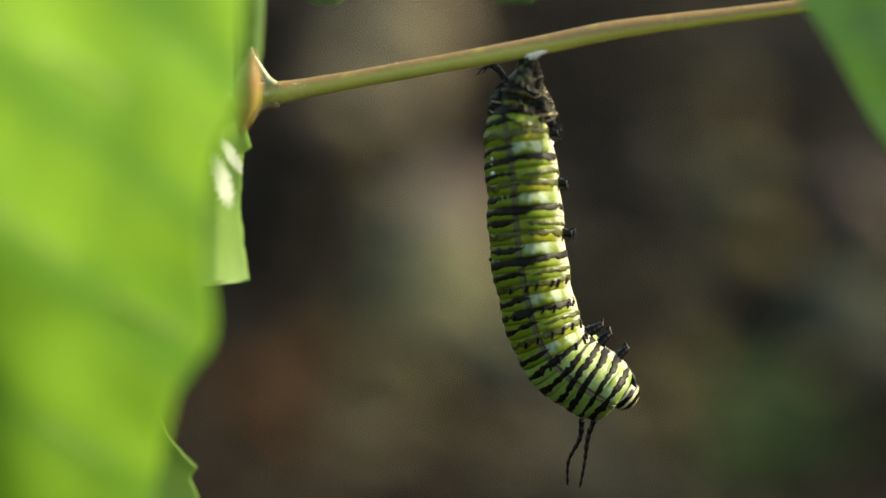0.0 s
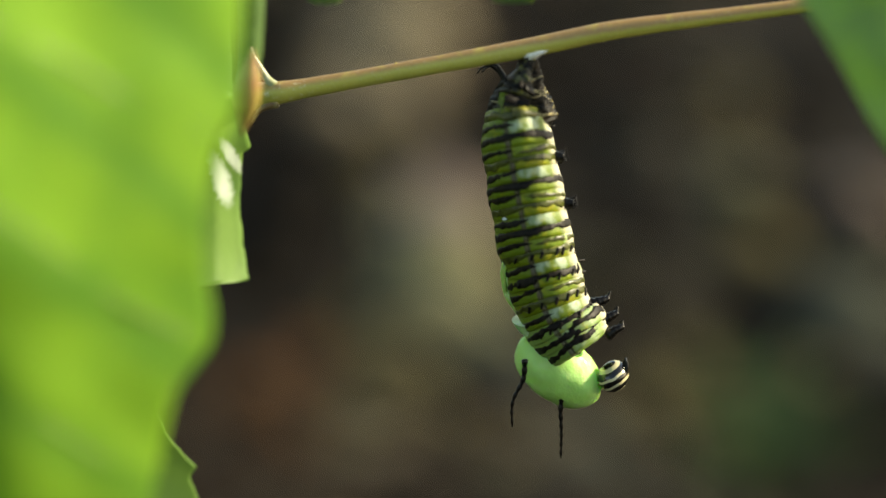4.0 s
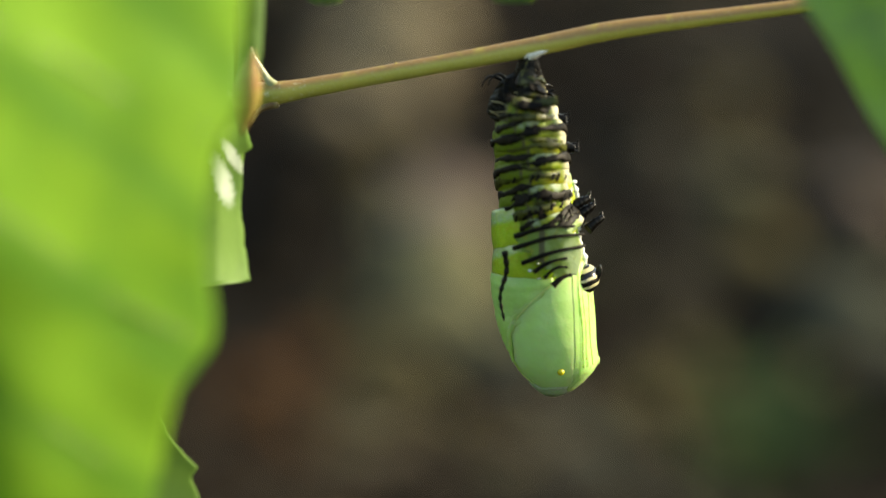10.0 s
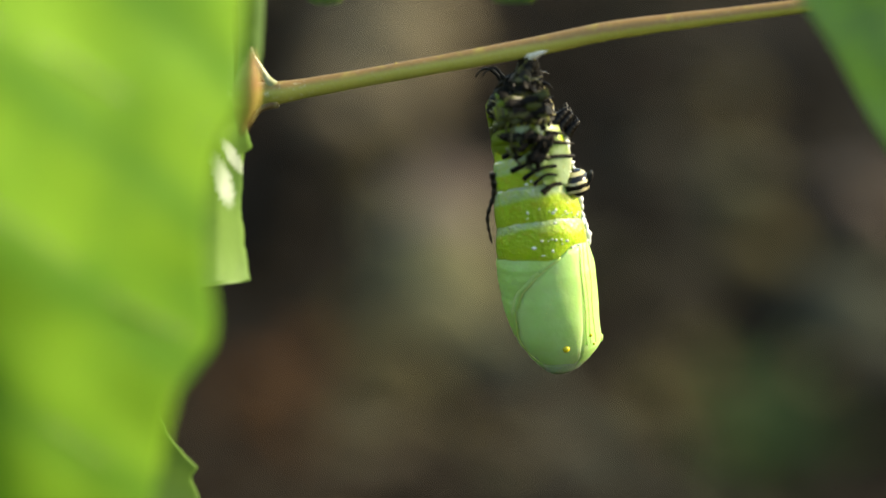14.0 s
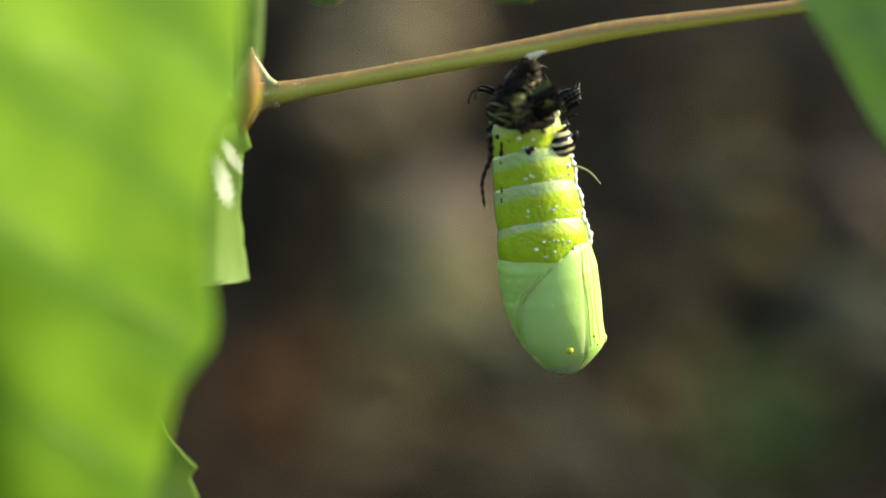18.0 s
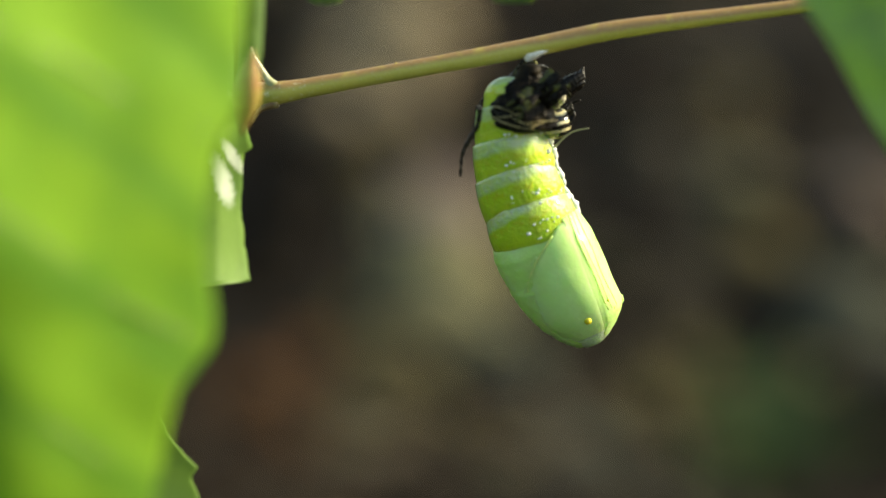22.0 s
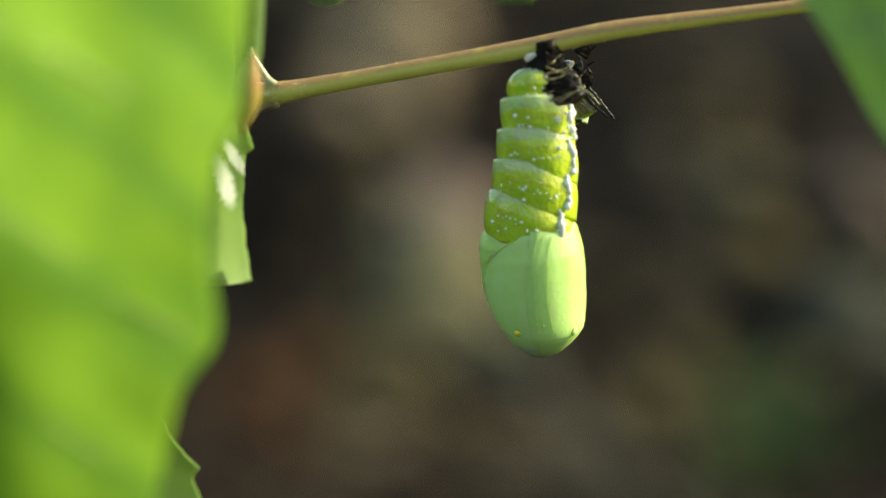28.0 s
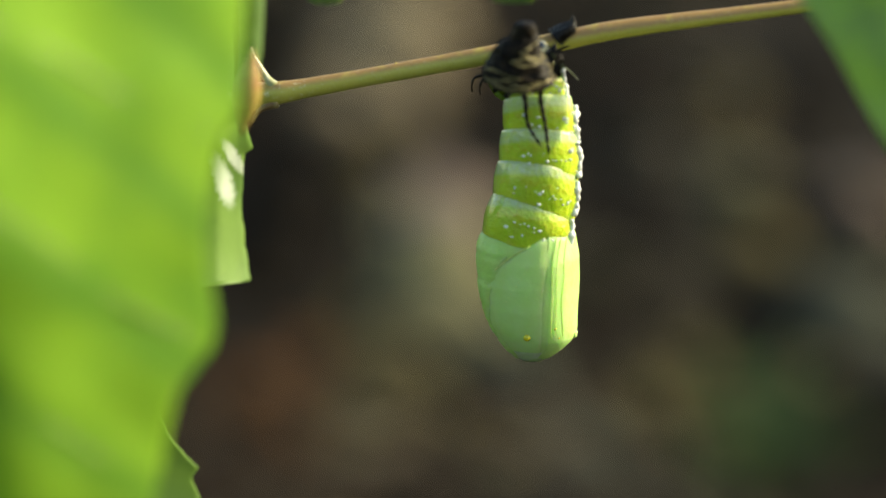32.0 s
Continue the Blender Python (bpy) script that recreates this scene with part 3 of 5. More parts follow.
def skin_ring(i, root):
    """One ring of larval skin: three plates (front, far side, back) and its dark bands."""
    s = REST[i]
    a, d = ring_width(s), ring_depth(s)
    step = 0.5 * (ring_width(s + 12) - ring_width(s - 12)) / 12
    prof = [(-18, -9.0), (-15, -2.6), (-12, -0.5), (-6, 0.0), (0, 0.2), (6, 0.0), (12, -0.5), (15, -2.6), (18, -9.0)]
    prof += [(z, o - 5.0) for z, o in ((16, -9.0), (0, -4.0), (-16, -9.0))]
    if s < 95:
        mat = SKINS[5]
    elif s > 560:
        mat = SKINS[4]
    else:
        mat = SKINS[(0, 3, 2, 1)[i % 4]]
    plates = []
    for f0, f1 in PLATES:
        bm = bmesh.new()
        n = 22
        rows = []
        for z, o in prof:
            row = []
            for k in range(n + 1):
                f = f0 + (f1 - f0) * k / n
                w = 1.2 * noise.noise((math.cos(f) * 1.8, math.sin(f) * 1.8, i * 3.1)) + 0.7 * noise.noise((math.cos(f) * 5, math.sin(f) * 5, i * 1.7))
                row.append(bm.verts.new(Vector(((a + o - step * z + w) * math.cos(f), (d + o - step * z + w) * math.sin(f), z + 1.5 * w)) * PX))
            rows.append(row)
        ends = [[r[0] for r in rows], [r[-1] for r in rows]]
        rows.append(rows[0])
        grid_faces(bm, rows)
        for e in ends:
            bm.faces.new(e)
        plates.append(part("skin_plate", bm, mat, root, "crumpled blackish skin" if s < 72 else ""))
    bands = []
    if i % 2 == 0 or s > 560:
        for turn, sx in ((-0.5 * math.pi, 1), (0.5 * math.pi, -1)):
            bands.append((part("dark_band", loop_strip(i, 0.0, 6.4 if s < 560 else 5.4, 1.1, (turn, turn + math.pi), False), BAND if i % 4 == 0 or s > 560 or s < 120 else BROWN, root, "ragged dark cross band"), sx))
        if 420 < s < 575:
            rng = random.Random(70 + i)
            for k in range(6):
                f = -2.25 + 0.36 * k + rng.uniform(-0.12, 0.12)
                p0 = Vector(((a + 1.5) * math.cos(f), (d + 1.5) * math.sin(f), 0))
                p1 = Vector(((a + 1.0) * math.cos(f - 0.10), (d + 1.0) * math.sin(f - 0.10), -rng.uniform(7, 12)))
                spur("finger", [tuple(p0), tuple(0.5 * (p0 + p1)), tuple(p1)], 3.6, 2.0, bands[-1 if f < -0.5 * math.pi else -2][0], BAND, n=6)
    else:
        bands.append((part("dark_band", loop_strip(i, 0.0, 5.0, 1.1, (-1.70, 1.80 - 2 * math.pi)), BAND, root, "ragged dark cross band"), -1))
        if i % 4 == 1:
            bands.append((part("dark_band", loop_strip(i, -4.0, 3.6, 1.6, (-1.7, 0.3)), BROWN, root, "narrow brownish cross band"), 1))
    return plates, bands


def spur(name, pts, r0, r1, parent, material=None, label="", n=10):
    line = spline(pts, 12)
    rad = [(r0 + (r1 - r0) * (k / 11) ** 0.8) * PX * (1 + 0.18 * math.sin(k * 2.6)) for k in range(12)]
    return part(name, tube([Vector(p) * PX for p in line], rad, n), material or BLACK, parent, label)


PUPA_LONG = 222.0
LONGER = 1.045        # the wing part along its axis
U_TAB = [-22, 0, 40, 80, 120, 150, 165, 176, 187, 201, 215, 222]
DORSAL = [-76, -82, -84, -82, -76, -67, -60, -53, -46, -35, -21, -11]
VENTRAL_E = [72, 84, 91, 90, 88, 86, 86, 84, 76, 61, 42, 28]
LATERAL = [72, 80, 87, 90, 86, 79, 73, 67, 59, 47, 32, 20]


def block_at(u):
    return (float(np.interp(u, U_TAB, DORSAL)), float(np.interp(u, U_TAB, VENTRAL_E)), float(np.interp(u, U_TAB, LATERAL)))


def block_surface(u, f, off=0.0):
    """A point of the chrysalis front part: u along it, f round it (0 belly, pi back), off above the surface."""
    d, e, b = block_at(u)
    c, a = 0.5 * (d + e), 0.5 * (e - d)
    ca, sa = math.cos(f), math.sin(f)
    lump = 1.3 * noise.noise((ca * 1.6, sa * 1.6, u * 0.025))
    return Vector((c + max(a + off + lump, 0.5) * math.copysign(abs(ca) ** 0.94, ca), max(b + off + lump, 0.5) * math.copysign(abs(sa) ** 0.94, sa), -u * LONGER)) * PX


def turn_at(u, v):
    """The angle round the front part at which it reaches v, from back (-) to belly (+)."""
    d, e, b = block_at(u)
    q = min(max((v - 0.5 * (d + e)) / (0.5 * (e - d)), -1.0), 1.0)
    return math.acos(math.copysign(abs(q) ** (1 / 0.94), q))


def shell(us, f0, f1, lift, n, thick=15.0):
    """A thick curved plate of the front part between the angles f0(u) and f1(u); lift(u, w) raises it."""
    bm, outer, inner = bmesh.new(), [], []
    for u in us:
        ro, ri = [], []
        for k in range(n + 1):
            w = k / n
            f = f0(u) + (f1(u) - f0(u)) * w
            h = lift(u, w)
            ro.append(bm.verts.new(block_surface(u, f, h)))
            ri.append(bm.verts.new(block_surface(u, f, min(h, 0.0) - thick)))
        outer.append(ro), inner.append(ri)
    grid_faces(bm, outer), grid_faces(bm, [r[::-1] for r in inner])
    for pair in ([outer[0], inner[0]], [outer[-1], inner[-1]], [[r[0] for r in outer], [r[0] for r in inner]], [[r[-1] for r in outer], [r[-1] for r in inner]]):
        grid_faces(bm, pair)
    return bm


def chrysalis(root):
    """Front part: back, two wing cases, leg sheath and head cap, each a piece of its own; then the abdomen's rings."""
    parts = {}
    us = list(np.concatenate([np.linspace(-22, 180, 52), np.linspace(184, 216, 12)]))
    vl = lambda u: float(np.interp(u, [-16, 2, 18, 33, 57, 94, 143, 172, 190, 204], [62, 36, 8, -14, -41, -58, -60, -47, -29, -11]))
    vr = lambda u: float(np.interp(u, [-16, 0, 60, 140, 190, 204], [60, 63, 60, 53, 42, 30]))
    fl, fr = (lambda u: turn_at(u, vl(u))), (lambda u: turn_at(u, vr(u)))
    # plates of the back
    knob = lambda u: 0.25 * math.sin(u * 0.41) - 0.4 * sum(d * math.exp(-((u - c) / 5.5) ** 2) for c, d in ((30, 2.6), (72, 3.2), (118, 2.4), (152, 4.0), (176, 3.0)))
    fb = lambda u: turn_at(u, min(vl(u), 6.0)) - 0.25
    parts["back"] = part("thorax_back", shell(us, fb, lambda u: 2 * math.pi - fb(u),
                                              lambda u, w: -1.8 * max(0.0, 1 - min(w, 1 - w) / 0.12) + knob(u) - 24 * (max(0.0, 26 - u) / 48) ** 2, 56), THORAX, root, "bluish green thorax back")
    for side in (-1, 1):
        def rise(u, w):
            k = min(w * 12, (1 - w) * 12, (u + 5) / 10, (204 - u) / 10, 1.0)
            return -1.0 + 1.5 * max(k, 0.0) ** 0.6
        w = parts["wing%d" % side] = part("wing_case", shell(list(np.linspace(-5, 204, 72)), lambda u: side * fr(u), lambda u: side * fl(u), rise, 36), WING, root, "smooth pale mint green wing case")
        line = [block_surface(u, side * (fl(u) + 0.035), 0.6) for u in np.linspace(4, 190, 40)]
        part("wing_seam", tube(line, [1.3 * PX * (0.6 + 0.5 * math.sin(j * 0.9) ** 2) for j in range(40)], 8), SEAM, w, "pale yellowish seam")
        # the raised roll outside the wing's margin
        line = [block_surface(u, side * (fl(u) + 0.11 + 0.02 * math.sin(u * 0.11)), -4.6) for u in np.linspace(24, 188, 44)]
        part("margin_roll", tube(line, [(2.0 + 5.5 * math.sin(math.pi * min(1.0, 0.12 + 0.95 * j / 43)) ** 0.7) * PX for j in range(44)], 12), THORAX, w, "rounded green roll along the wing's margin")
        for j in range(9):
            bm = bmesh.new()
            bmesh.ops.create_uvsphere(bm, u_segments=8, v_segments=6, radius=1.5 * PX)
            q = part("wing_dash", bm, SEAM, w, "faint pale dash")
            q.location = block_surface(100 - 7 * j, side * turn_at(100 - 7 * j, -12 + 4.6 * j), -0.6)
        for u, v, r in ((164, 20, 6.6), (150, 66, 3.0), (168, 70, 2.4)):
            bm = bmesh.new()
            bmesh.ops.create_uvsphere(bm, u_segments=14, v_segments=8, radius=r * PX)
            g = part("gold_spot", bm, GOLD, w, "small golden yellow spot")
            g.location = block_surface(u, side * turn_at(u, v), 0.0)
    # sheath of legs and antennae down the belly
    def ridges(u, w):
        q = abs(w - 0.5) * 2
        line = 0.6 * math.sin(q * 17 + 0.6 * math.sin(u * 0.035)) * min(1.0, (u + 22) / 30, (216 - u) / 50)
        return (-1.2 if q > 0.86 else -0.4) + 0.2 * max(line, -0.6)
    parts["belly"] = part("leg_sheath", shell(us, lambda u: -fr(u) - 0.14, lambda u: fr(u) + 0.14, ridges, 72), VENTRAL, root, "ridged yellow-green sheath of legs and antennae")
    for side in (-1, 1):
        for v0, v1, r in ((65, 57, 0.6), (71, 64, 0.4), (80, 72, 0.5)):
            line = [block_surface(u, side * turn_at(u, min(v0 + (v1 - v0) * u / 190 + 0.8 * math.sin(u * 0.06 + v0), block_at(u)[1] - 1)), 0.4) for u in np.linspace(-14, 166, 36)]
            part("ridge", tube(line, [r * PX * (0.7 + 0.5 * math.sin(j * 0.8 + v0) ** 2) for j in range(36)], 7), SEAM, parts["belly"], "thin yellow ridge")
    h = spur("horn", [(-24, 0, 2), (-10, 0, 1), (0, 0, 0), (6, 0, 0), (10, 0, 0)], 20, 6, parts["belly"], VENTRAL, "blunt pale point", n=24)
    h.matrix_basis = Matrix.Translation(Vector((78, 0, -171 * LONGER)) * PX) @ Euler((0, radians(11), 0)).to_matrix().to_4x4()
    # head cap
    bm, rows = bmesh.new(), []
    for u in list(np.linspace(182, 210, 12)) + list(np.linspace(212, 222, 8)):
        k = -5.0 + 5.4 * min(1.0, (u - 182) / 16)
        rows.append([bm.verts.new(block_surface(u, f, k + 0.8 * math.sin(3 * f + 0.1 * u))) for f in (2 * math.pi * j / 44 for j in range(44))])
    grid_faces(bm, rows, True)
    bm.faces.new(rows[0][::-1]), bm.faces.new(rows[-1])
    parts["head"] = part("head_cap", bm, HEADCAP, root, "pale whitish green head cap")
    # abdomen: five rings, the topmost closed
    parts["rings"] = []
    lean = math.tan(radians(TIP))     # keeps the tipped rings flush with one another
    for i, (r, h) in enumerate(((49, 42), (63, 44), (70, 45), (75, 45), (80, 45))):
        zs = list(np.linspace(-1, 1, 17))
        plates = []
        for f0 in (-0.5 * math.pi, 0.5 * math.pi):
            bm, outer, inner, n = bmesh.new(), [], [], 30
            for z in zs:
                bulge = 1 - (0.13 if i == 4 and z > 0 else 0.06) * z * z
                if i == 0 and z > 0:
                    bulge = max(1 - z ** 2.2, 0.0) ** 0.5 + 0.02
                ro, ri = [], []
                for k in range(n + 1):
                    f = f0 + math.pi * k / n
                    g = math.atan2(math.sin(f), math.cos(f))
                    bump = 1 + 0.05 * math.exp(-(g / 0.42) ** 2) * math.exp(-(z / 0.5) ** 2)
                    bump += 0.016 * noise.noise((math.cos(f) * 2.5, math.sin(f) * 2.5, z * 1.6 + i * 7)) + 0.008 * noise.noise((math.cos(f) * 7, math.sin(f) * 7, z * 5 + i * 7))
                    q = r * bulge * bump
                    ro.append(bm.verts.new(Vector((q * math.cos(f), (q + 3 * bulge) * math.sin(f) - lean * z * h, z * h)) * PX))
                    ri.append(bm.verts.new(Vector((0.8 * q * math.cos(f), 0.8 * q * math.sin(f) - lean * z * h, 0.9 * z * h)) * PX))
                outer.append(ro), inner.append(ri)
            grid_faces(bm, outer), grid_faces(bm, [x[::-1] for x in inner])
            for pair in ([outer[0], inner[0]], [outer[-1], inner[-1]]):
                grid_faces(bm, pair)
            plates.append(part("abdomen_plate", bm, ABDOMEN, root, "glossy yellow-green abdomen ring"))
        ring = plates[0]
        rng = random.Random(40 + i)
        # white beads added as painted glints on the ring
        for k in range(22):
            f, z = rng.uniform(-1.9, -0.8) if k < 12 else rng.uniform(-0.75, 0.1), rng.choice((rng.uniform(-0.6, 0.4), rng.uniform(-0.25, 0.0)))
            bm = bmesh.new()
            bmesh.ops.create_uvsphere(bm, u_segments=10, v_segments=6, radius=rng.uniform(0.9, 2.6) * PX * (1.0 if k < 12 else 1.35))
            dr = part("glint_bead", bm, GLINT_WHITE, ring, "tiny white bead standing in for a wet glint")
            dr.scale = (rng.uniform(0.8, 2.0), 1.0, rng.uniform(0.5, 1.6))
            dr.location = Vector((r * math.cos(f), (r + 3) * math.sin(f) - lean * z * h, z * h)) * PX
        # wet remains of the lining down the belly side, white to carry glints too
        line, rad = [], []
        for k in range(15):
            z = -0.66 + 1.32 * k / 14
            f = -0.14 + 0.22 * noise.noise((z * 1.7, i * 3.3, 0.5)) + 0.12 * noise.noise((z * 6, i * 1.3, 2.5))
            q = r * (1 - 0.06 * z * z) * 1.03 + 0.8
            line.append(Vector((q * math.cos(f), (q + 3) * math.sin(f) - lean * z * h, z * h)) * PX)
            rad.append(max(1.2, 5.2 + 7.0 * noise.noise((z * 4.6, i * 2.1, 7.0))) * PX)
        part("wet_lining", tube(line, rad, 8), GLINT_WHITE, ring, "glistening white shred of lining")
        parts["rings"].append(plates)
    return parts


HUSK = [(0, -19, 14), (12, -22, 16), (24, -24, 18), (32, -40, 19), (42, -49, 20), (57, -58, 26), (73, -67, 34), (92, -70, 42), (104, -66, 45), (114, -44, 28)]


def husk_point(drop, f, off=0.0):
    """A point of the crumpled skin at the tail: drop below the hold, f round it (0 belly side), off above the folds."""
    ds = [h[0] for h in HUSK]
    lo, hi = (float(np.interp(drop, ds, [h[k] for h in HUSK])) for k in (1, 2))
    c, a = 0.5 * (lo + hi), 0.5 * (hi - lo)
    wave = drop + 9 * math.sin(f * 2 + 0.6) + 11 * noise.noise((math.cos(f) * 1.3, math.sin(f) * 1.3, drop * 0.02))
    fold = 1 - 2 * abs(noise.noise((math.cos(f) * 1.1, math.sin(f) * 1.1, wave * 0.11)))
    o = off + (4.6 * fold + 2.6 * noise.noise((math.cos(f) * 4, math.sin(f) * 4, wave * 0.22))) * min(1.0, drop / 30)
    return Vector((c + (a + o) * math.cos(f), (0.85 * a + o) * math.sin(f), 55 - drop)) * PX


def husk_mesh():
    bm, rows = bmesh.new(), []
    for i in range(77):
        rows.append([bm.verts.new(husk_point(1.5 * i, 2 * math.pi * k / 110)) for k in range(110)])
    grid_faces(bm, rows, True)
    bm.faces.new(rows[0][::-1]), bm.faces.new(rows[-1])
    return bm


def fringe(root):
    """The open edge of the skin behind the head: a pale flap with dark finger-like bands, hugging the body."""
    at = lambda x, y, lift: Vector((x, (-94 - lift) * math.sqrt(max(0.05, 1 - ((x + 11) / 94) ** 2)), -y)) * PX
    ends = ((-66, -84), (-68, -62), (-53, -38), (-33, -24), (-15, -14), (0, 0))
    far = ((20, -100), (44, -84), (52, -64), (52, -50), (48, -32), (42, -14))
    bm, top, low = bmesh.new(), [], []
    for i in range(31):
        g = 5 * i / 30
        e, o = ([float(np.interp(g, range(6), [p[k] for p in pts])) for k in (0, 1)] for pts in (ends, far))
        start = 0.20 * min(1.0, g / 2) + 0.05 * math.sin(i * 2.1) * min(1.0, g)
        rt, rl = [], []
        for k in range(21):
            w = start + (1 - start) * k / 20
            x, y = e[0] + (o[0] - e[0]) * w, e[1] + (o[1] - e[1]) * w - 9 * math.sin(math.pi * w)
            lift = 1.2 * noise.noise((x * 0.05, y * 0.05, 2.0))
            rt.append(bm.verts.new(at(x, y, 1.0 + lift)))
            rl.append(bm.verts.new(at(x, y, -3.0)))
        top.append(rt), low.append(rl)
    grid_faces(bm, top), grid_faces(bm, [r[::-1] for r in low])
    for pair in ([top[0], low[0]], [top[-1], low[-1]], [[r[0] for r in top], [r[0] for r in low]], [[r[-1] for r in top], [r[-1] for r in low]]):
        grid_faces(bm, pair)
    flap = part("skin_flap", bm, SKINS[4], root, "pale open flap of skin behind the head")
    for k, (run, wide, bow) in enumerate(((105, 4.8, 10), (124, 4.6, 12), (112, 5.0, 9), (60, 4.6, 7), (42, 3.6, 9), (34, 6.0, 5))):
        (x0, y0), (x1, y1) = ends[k], far[k]
        n = math.hypot(x1 - x0, y1 - y0)
        pts, rad = [], []
        for j in range(26):
            w = j / 25
            x, y = x0 + (x1 - x0) / n * run * w, y0 + (y1 - y0) / n * run * w - bow * math.sin(math.pi * w) - 6 * w * (1 if k > 2 else 0)
            pts.append(at(x, y, 2.2))
            rad.append(wide * (0.95 - 0.45 * w + 0.18 * noise.noise((w * 6, k * 3.1, 0))) * PX)
        part("finger_band", tube(pts, rad, 10), BAND, flap, "dark finger-like band")
    return flap


def caterpillar():
    root = new("caterpillar")
    root.location = W(938, 105)
    tagged(root, "striped caterpillar hanging from the stem, shedding its skin into chrysalis", "caterpillar")
    made = [skin_ring(i, root) for i in range(N_RING)]
    body = {"root": root, "rings": [r[0] for r, _ in made], "plates": [(p, i, k) for i, (r, _) in enumerate(made) for k, p in enumerate(r)], "bands": [(b, i, sx) for i, (_, bs) in enumerate(made) for b, sx in bs]}
    rings = body["rings"]
    rng = random.Random(11)
    # stubby prolegs down the belly
    for s in (120, 160, 240, 325):
        ring = rings[int(s / LONG * N_RING)]
        a = ring_width(s)
        for side in (-1, 1):
            leg = spur("proleg", [(a - 10, side * 22, 0), (a + 4, side * 26, -2), (a + 12, side * 27, -4)], 13, 7, ring)
            for k in range(4):
                spur("bristle", [(a + 8, side * 26, -6 + 4 * k), (a + 16, side * 26 + rng.uniform(-4, 4), -9 + 5 * k), (a + 20, side * 26, -6 + 6 * k)], 1.8, 0.6, leg, n=6)
    # jointed legs behind the head
    body["legs"] = []
    for s, size in ((553, 1.1), (608, 1.0), (650, 0.8)):
        a = ring_width(s)
        for side in (-1, 1):
            leg = spur("leg", [(a - 12, side * 24, 0), (a + 4 * size, side * 25, -1), (a + 14 * size, side * 24, -3), (a + 25 * size, side * 20, -5)], 13 * size, 5, root)
            body["legs"].append((leg, int(s / LONG * N_RING)))
            spur("claw", [(a + 20 * size, side * 21, -5), (a + 27 * size, side * 18, -1), (a + 32 * size, side * 17, 4)], 5.5 * size, 1.8, leg, n=7)
    # loose spines at the tail end
    for s in (60, 80, 100, 130):
        ring = rings[int(s / LONG * N_RING)]
        a = ring_width(s)
        for k in range(3):
            f = rng.uniform(-1.0, 0.7)
            d = Vector((math.cos(f), math.sin(f) * 1.1, 0))
            spur("spine", [tuple(d * (a - 6)), tuple(d * (a + 6) + Vector((0, 0, 3))), tuple(d * (a + 15) + Vector((0, 0, 6)))], 4, 1, ring, n=7)
    tail = rings[2]
    for side, bend in ((-1, 0), (1, 6)):
        spur("tail_filament", [(-20, side * 10, 0), (-34, side * 12, 18), (-50 - bend, side * 14, 26), (-62 - bend, side * 14, 16), (-66 - bend, side * 14, 6)], 5, 1.2, tail, n=8)
    # head capsule, black, white and yellow
    bm = bmesh.new()
    bmesh.ops.create_uvsphere(bm, u_segments=32, v_segments=20, radius=1.0)
    for v in bm.verts:
        v.co = Vector((v.co.x * 30, v.co.y * 35, v.co.z * 25 * (1.1 if v.co.z < 0 else 1.0))) * PX
    m = Nodes("head_capsule")
    p = m.spot(1.0)
    x, y, z = m.xyz(p)
    zz = m.math("ADD", m.math("ADD", z, m.math("MULTIPLY", x, 0.25)), m.math("MULTIPLY", m.noise(p, 0.05, 2), 6.0))
    wave = m.math("ABSOLUTE", m.math("SUBTRACT", m.math("FRACT", m.math("MULTIPLY", zz, 1 / 15.0)), 0.5))
    col = m.mix(m.step(wave, 0.14, 0.20), (0.64, 0.58, 0.34), (0.008, 0.007, 0.006))
    body["head"] = part("head_capsule", bm, m.set(Base_Color=col, Roughness=0.2, Coat_Weight=0.4, Coat_Roughness=0.1), root, "black head capsule with white and yellow bands")
    for k in range(5):
        spur("mouthpart", [(22, -14 + 7 * k, -6), (32, -14 + 7 * k, -2 + 3 * (k % 2)), (38, -12 + 6 * k, 4)], 6, 2, body["head"], n=8)
    body["fringe"] = fringe(root)
    # stiff bristly shreds that stand out once the skin has shrivelled
    body["scraps"] = []
    for k in range(22):
        g, f, tilt = rng.uniform(0.12, 1.0), rng.uniform(-1.5, 0.6) if k % 3 else rng.uniform(-2.6, -1.6), rng.uniform(-1.1, 0.5)
        h = rng.uniform(0.7, 1.25)
        ob = spur("skin_shred", [(-6, 0, 0), (8 * h, rng.uniform(-5, 5), 3), (16 * h, rng.uniform(-6, 6), rng.uniform(-4, 8)), (24 * h, rng.uniform(-8, 8), rng.uniform(-8, 10))], rng.uniform(3.5, 6.0), 1.2, root, BLACK, "curled black shred of skin", n=8)
        body["scraps"].append((ob, g, f, tilt))
    # the crumpled skin round the tail, fold on fold
    bm = husk_mesh()
    body["husk"] = part("crumpled_husk", bm, plain("black_husk", (0.003, 0.0025, 0.002), (0.016, 0.011, 0.005), 0.07, 0.5, 4.0, 0.0, 0.1), root, "wrinkled black husk of shed skin")
    tan = plain("dry_tan", (0.16, 0.13, 0.05), (0.36, 0.30, 0.13), 0.08, 0.35, 1.0, 0.2)
    for k in range(26):
        d0, f0 = rng.uniform(32, 98), rng.uniform(-3.0, 0.2)
        run, slope = rng.uniform(0.5, 1.5), rng.uniform(-6, 14)
        pts = [husk_point(d0 + slope * q + 3 * math.sin(5 * q + k), f0 + run * q, 1.2) for q in np.linspace(0, 1, 18)]
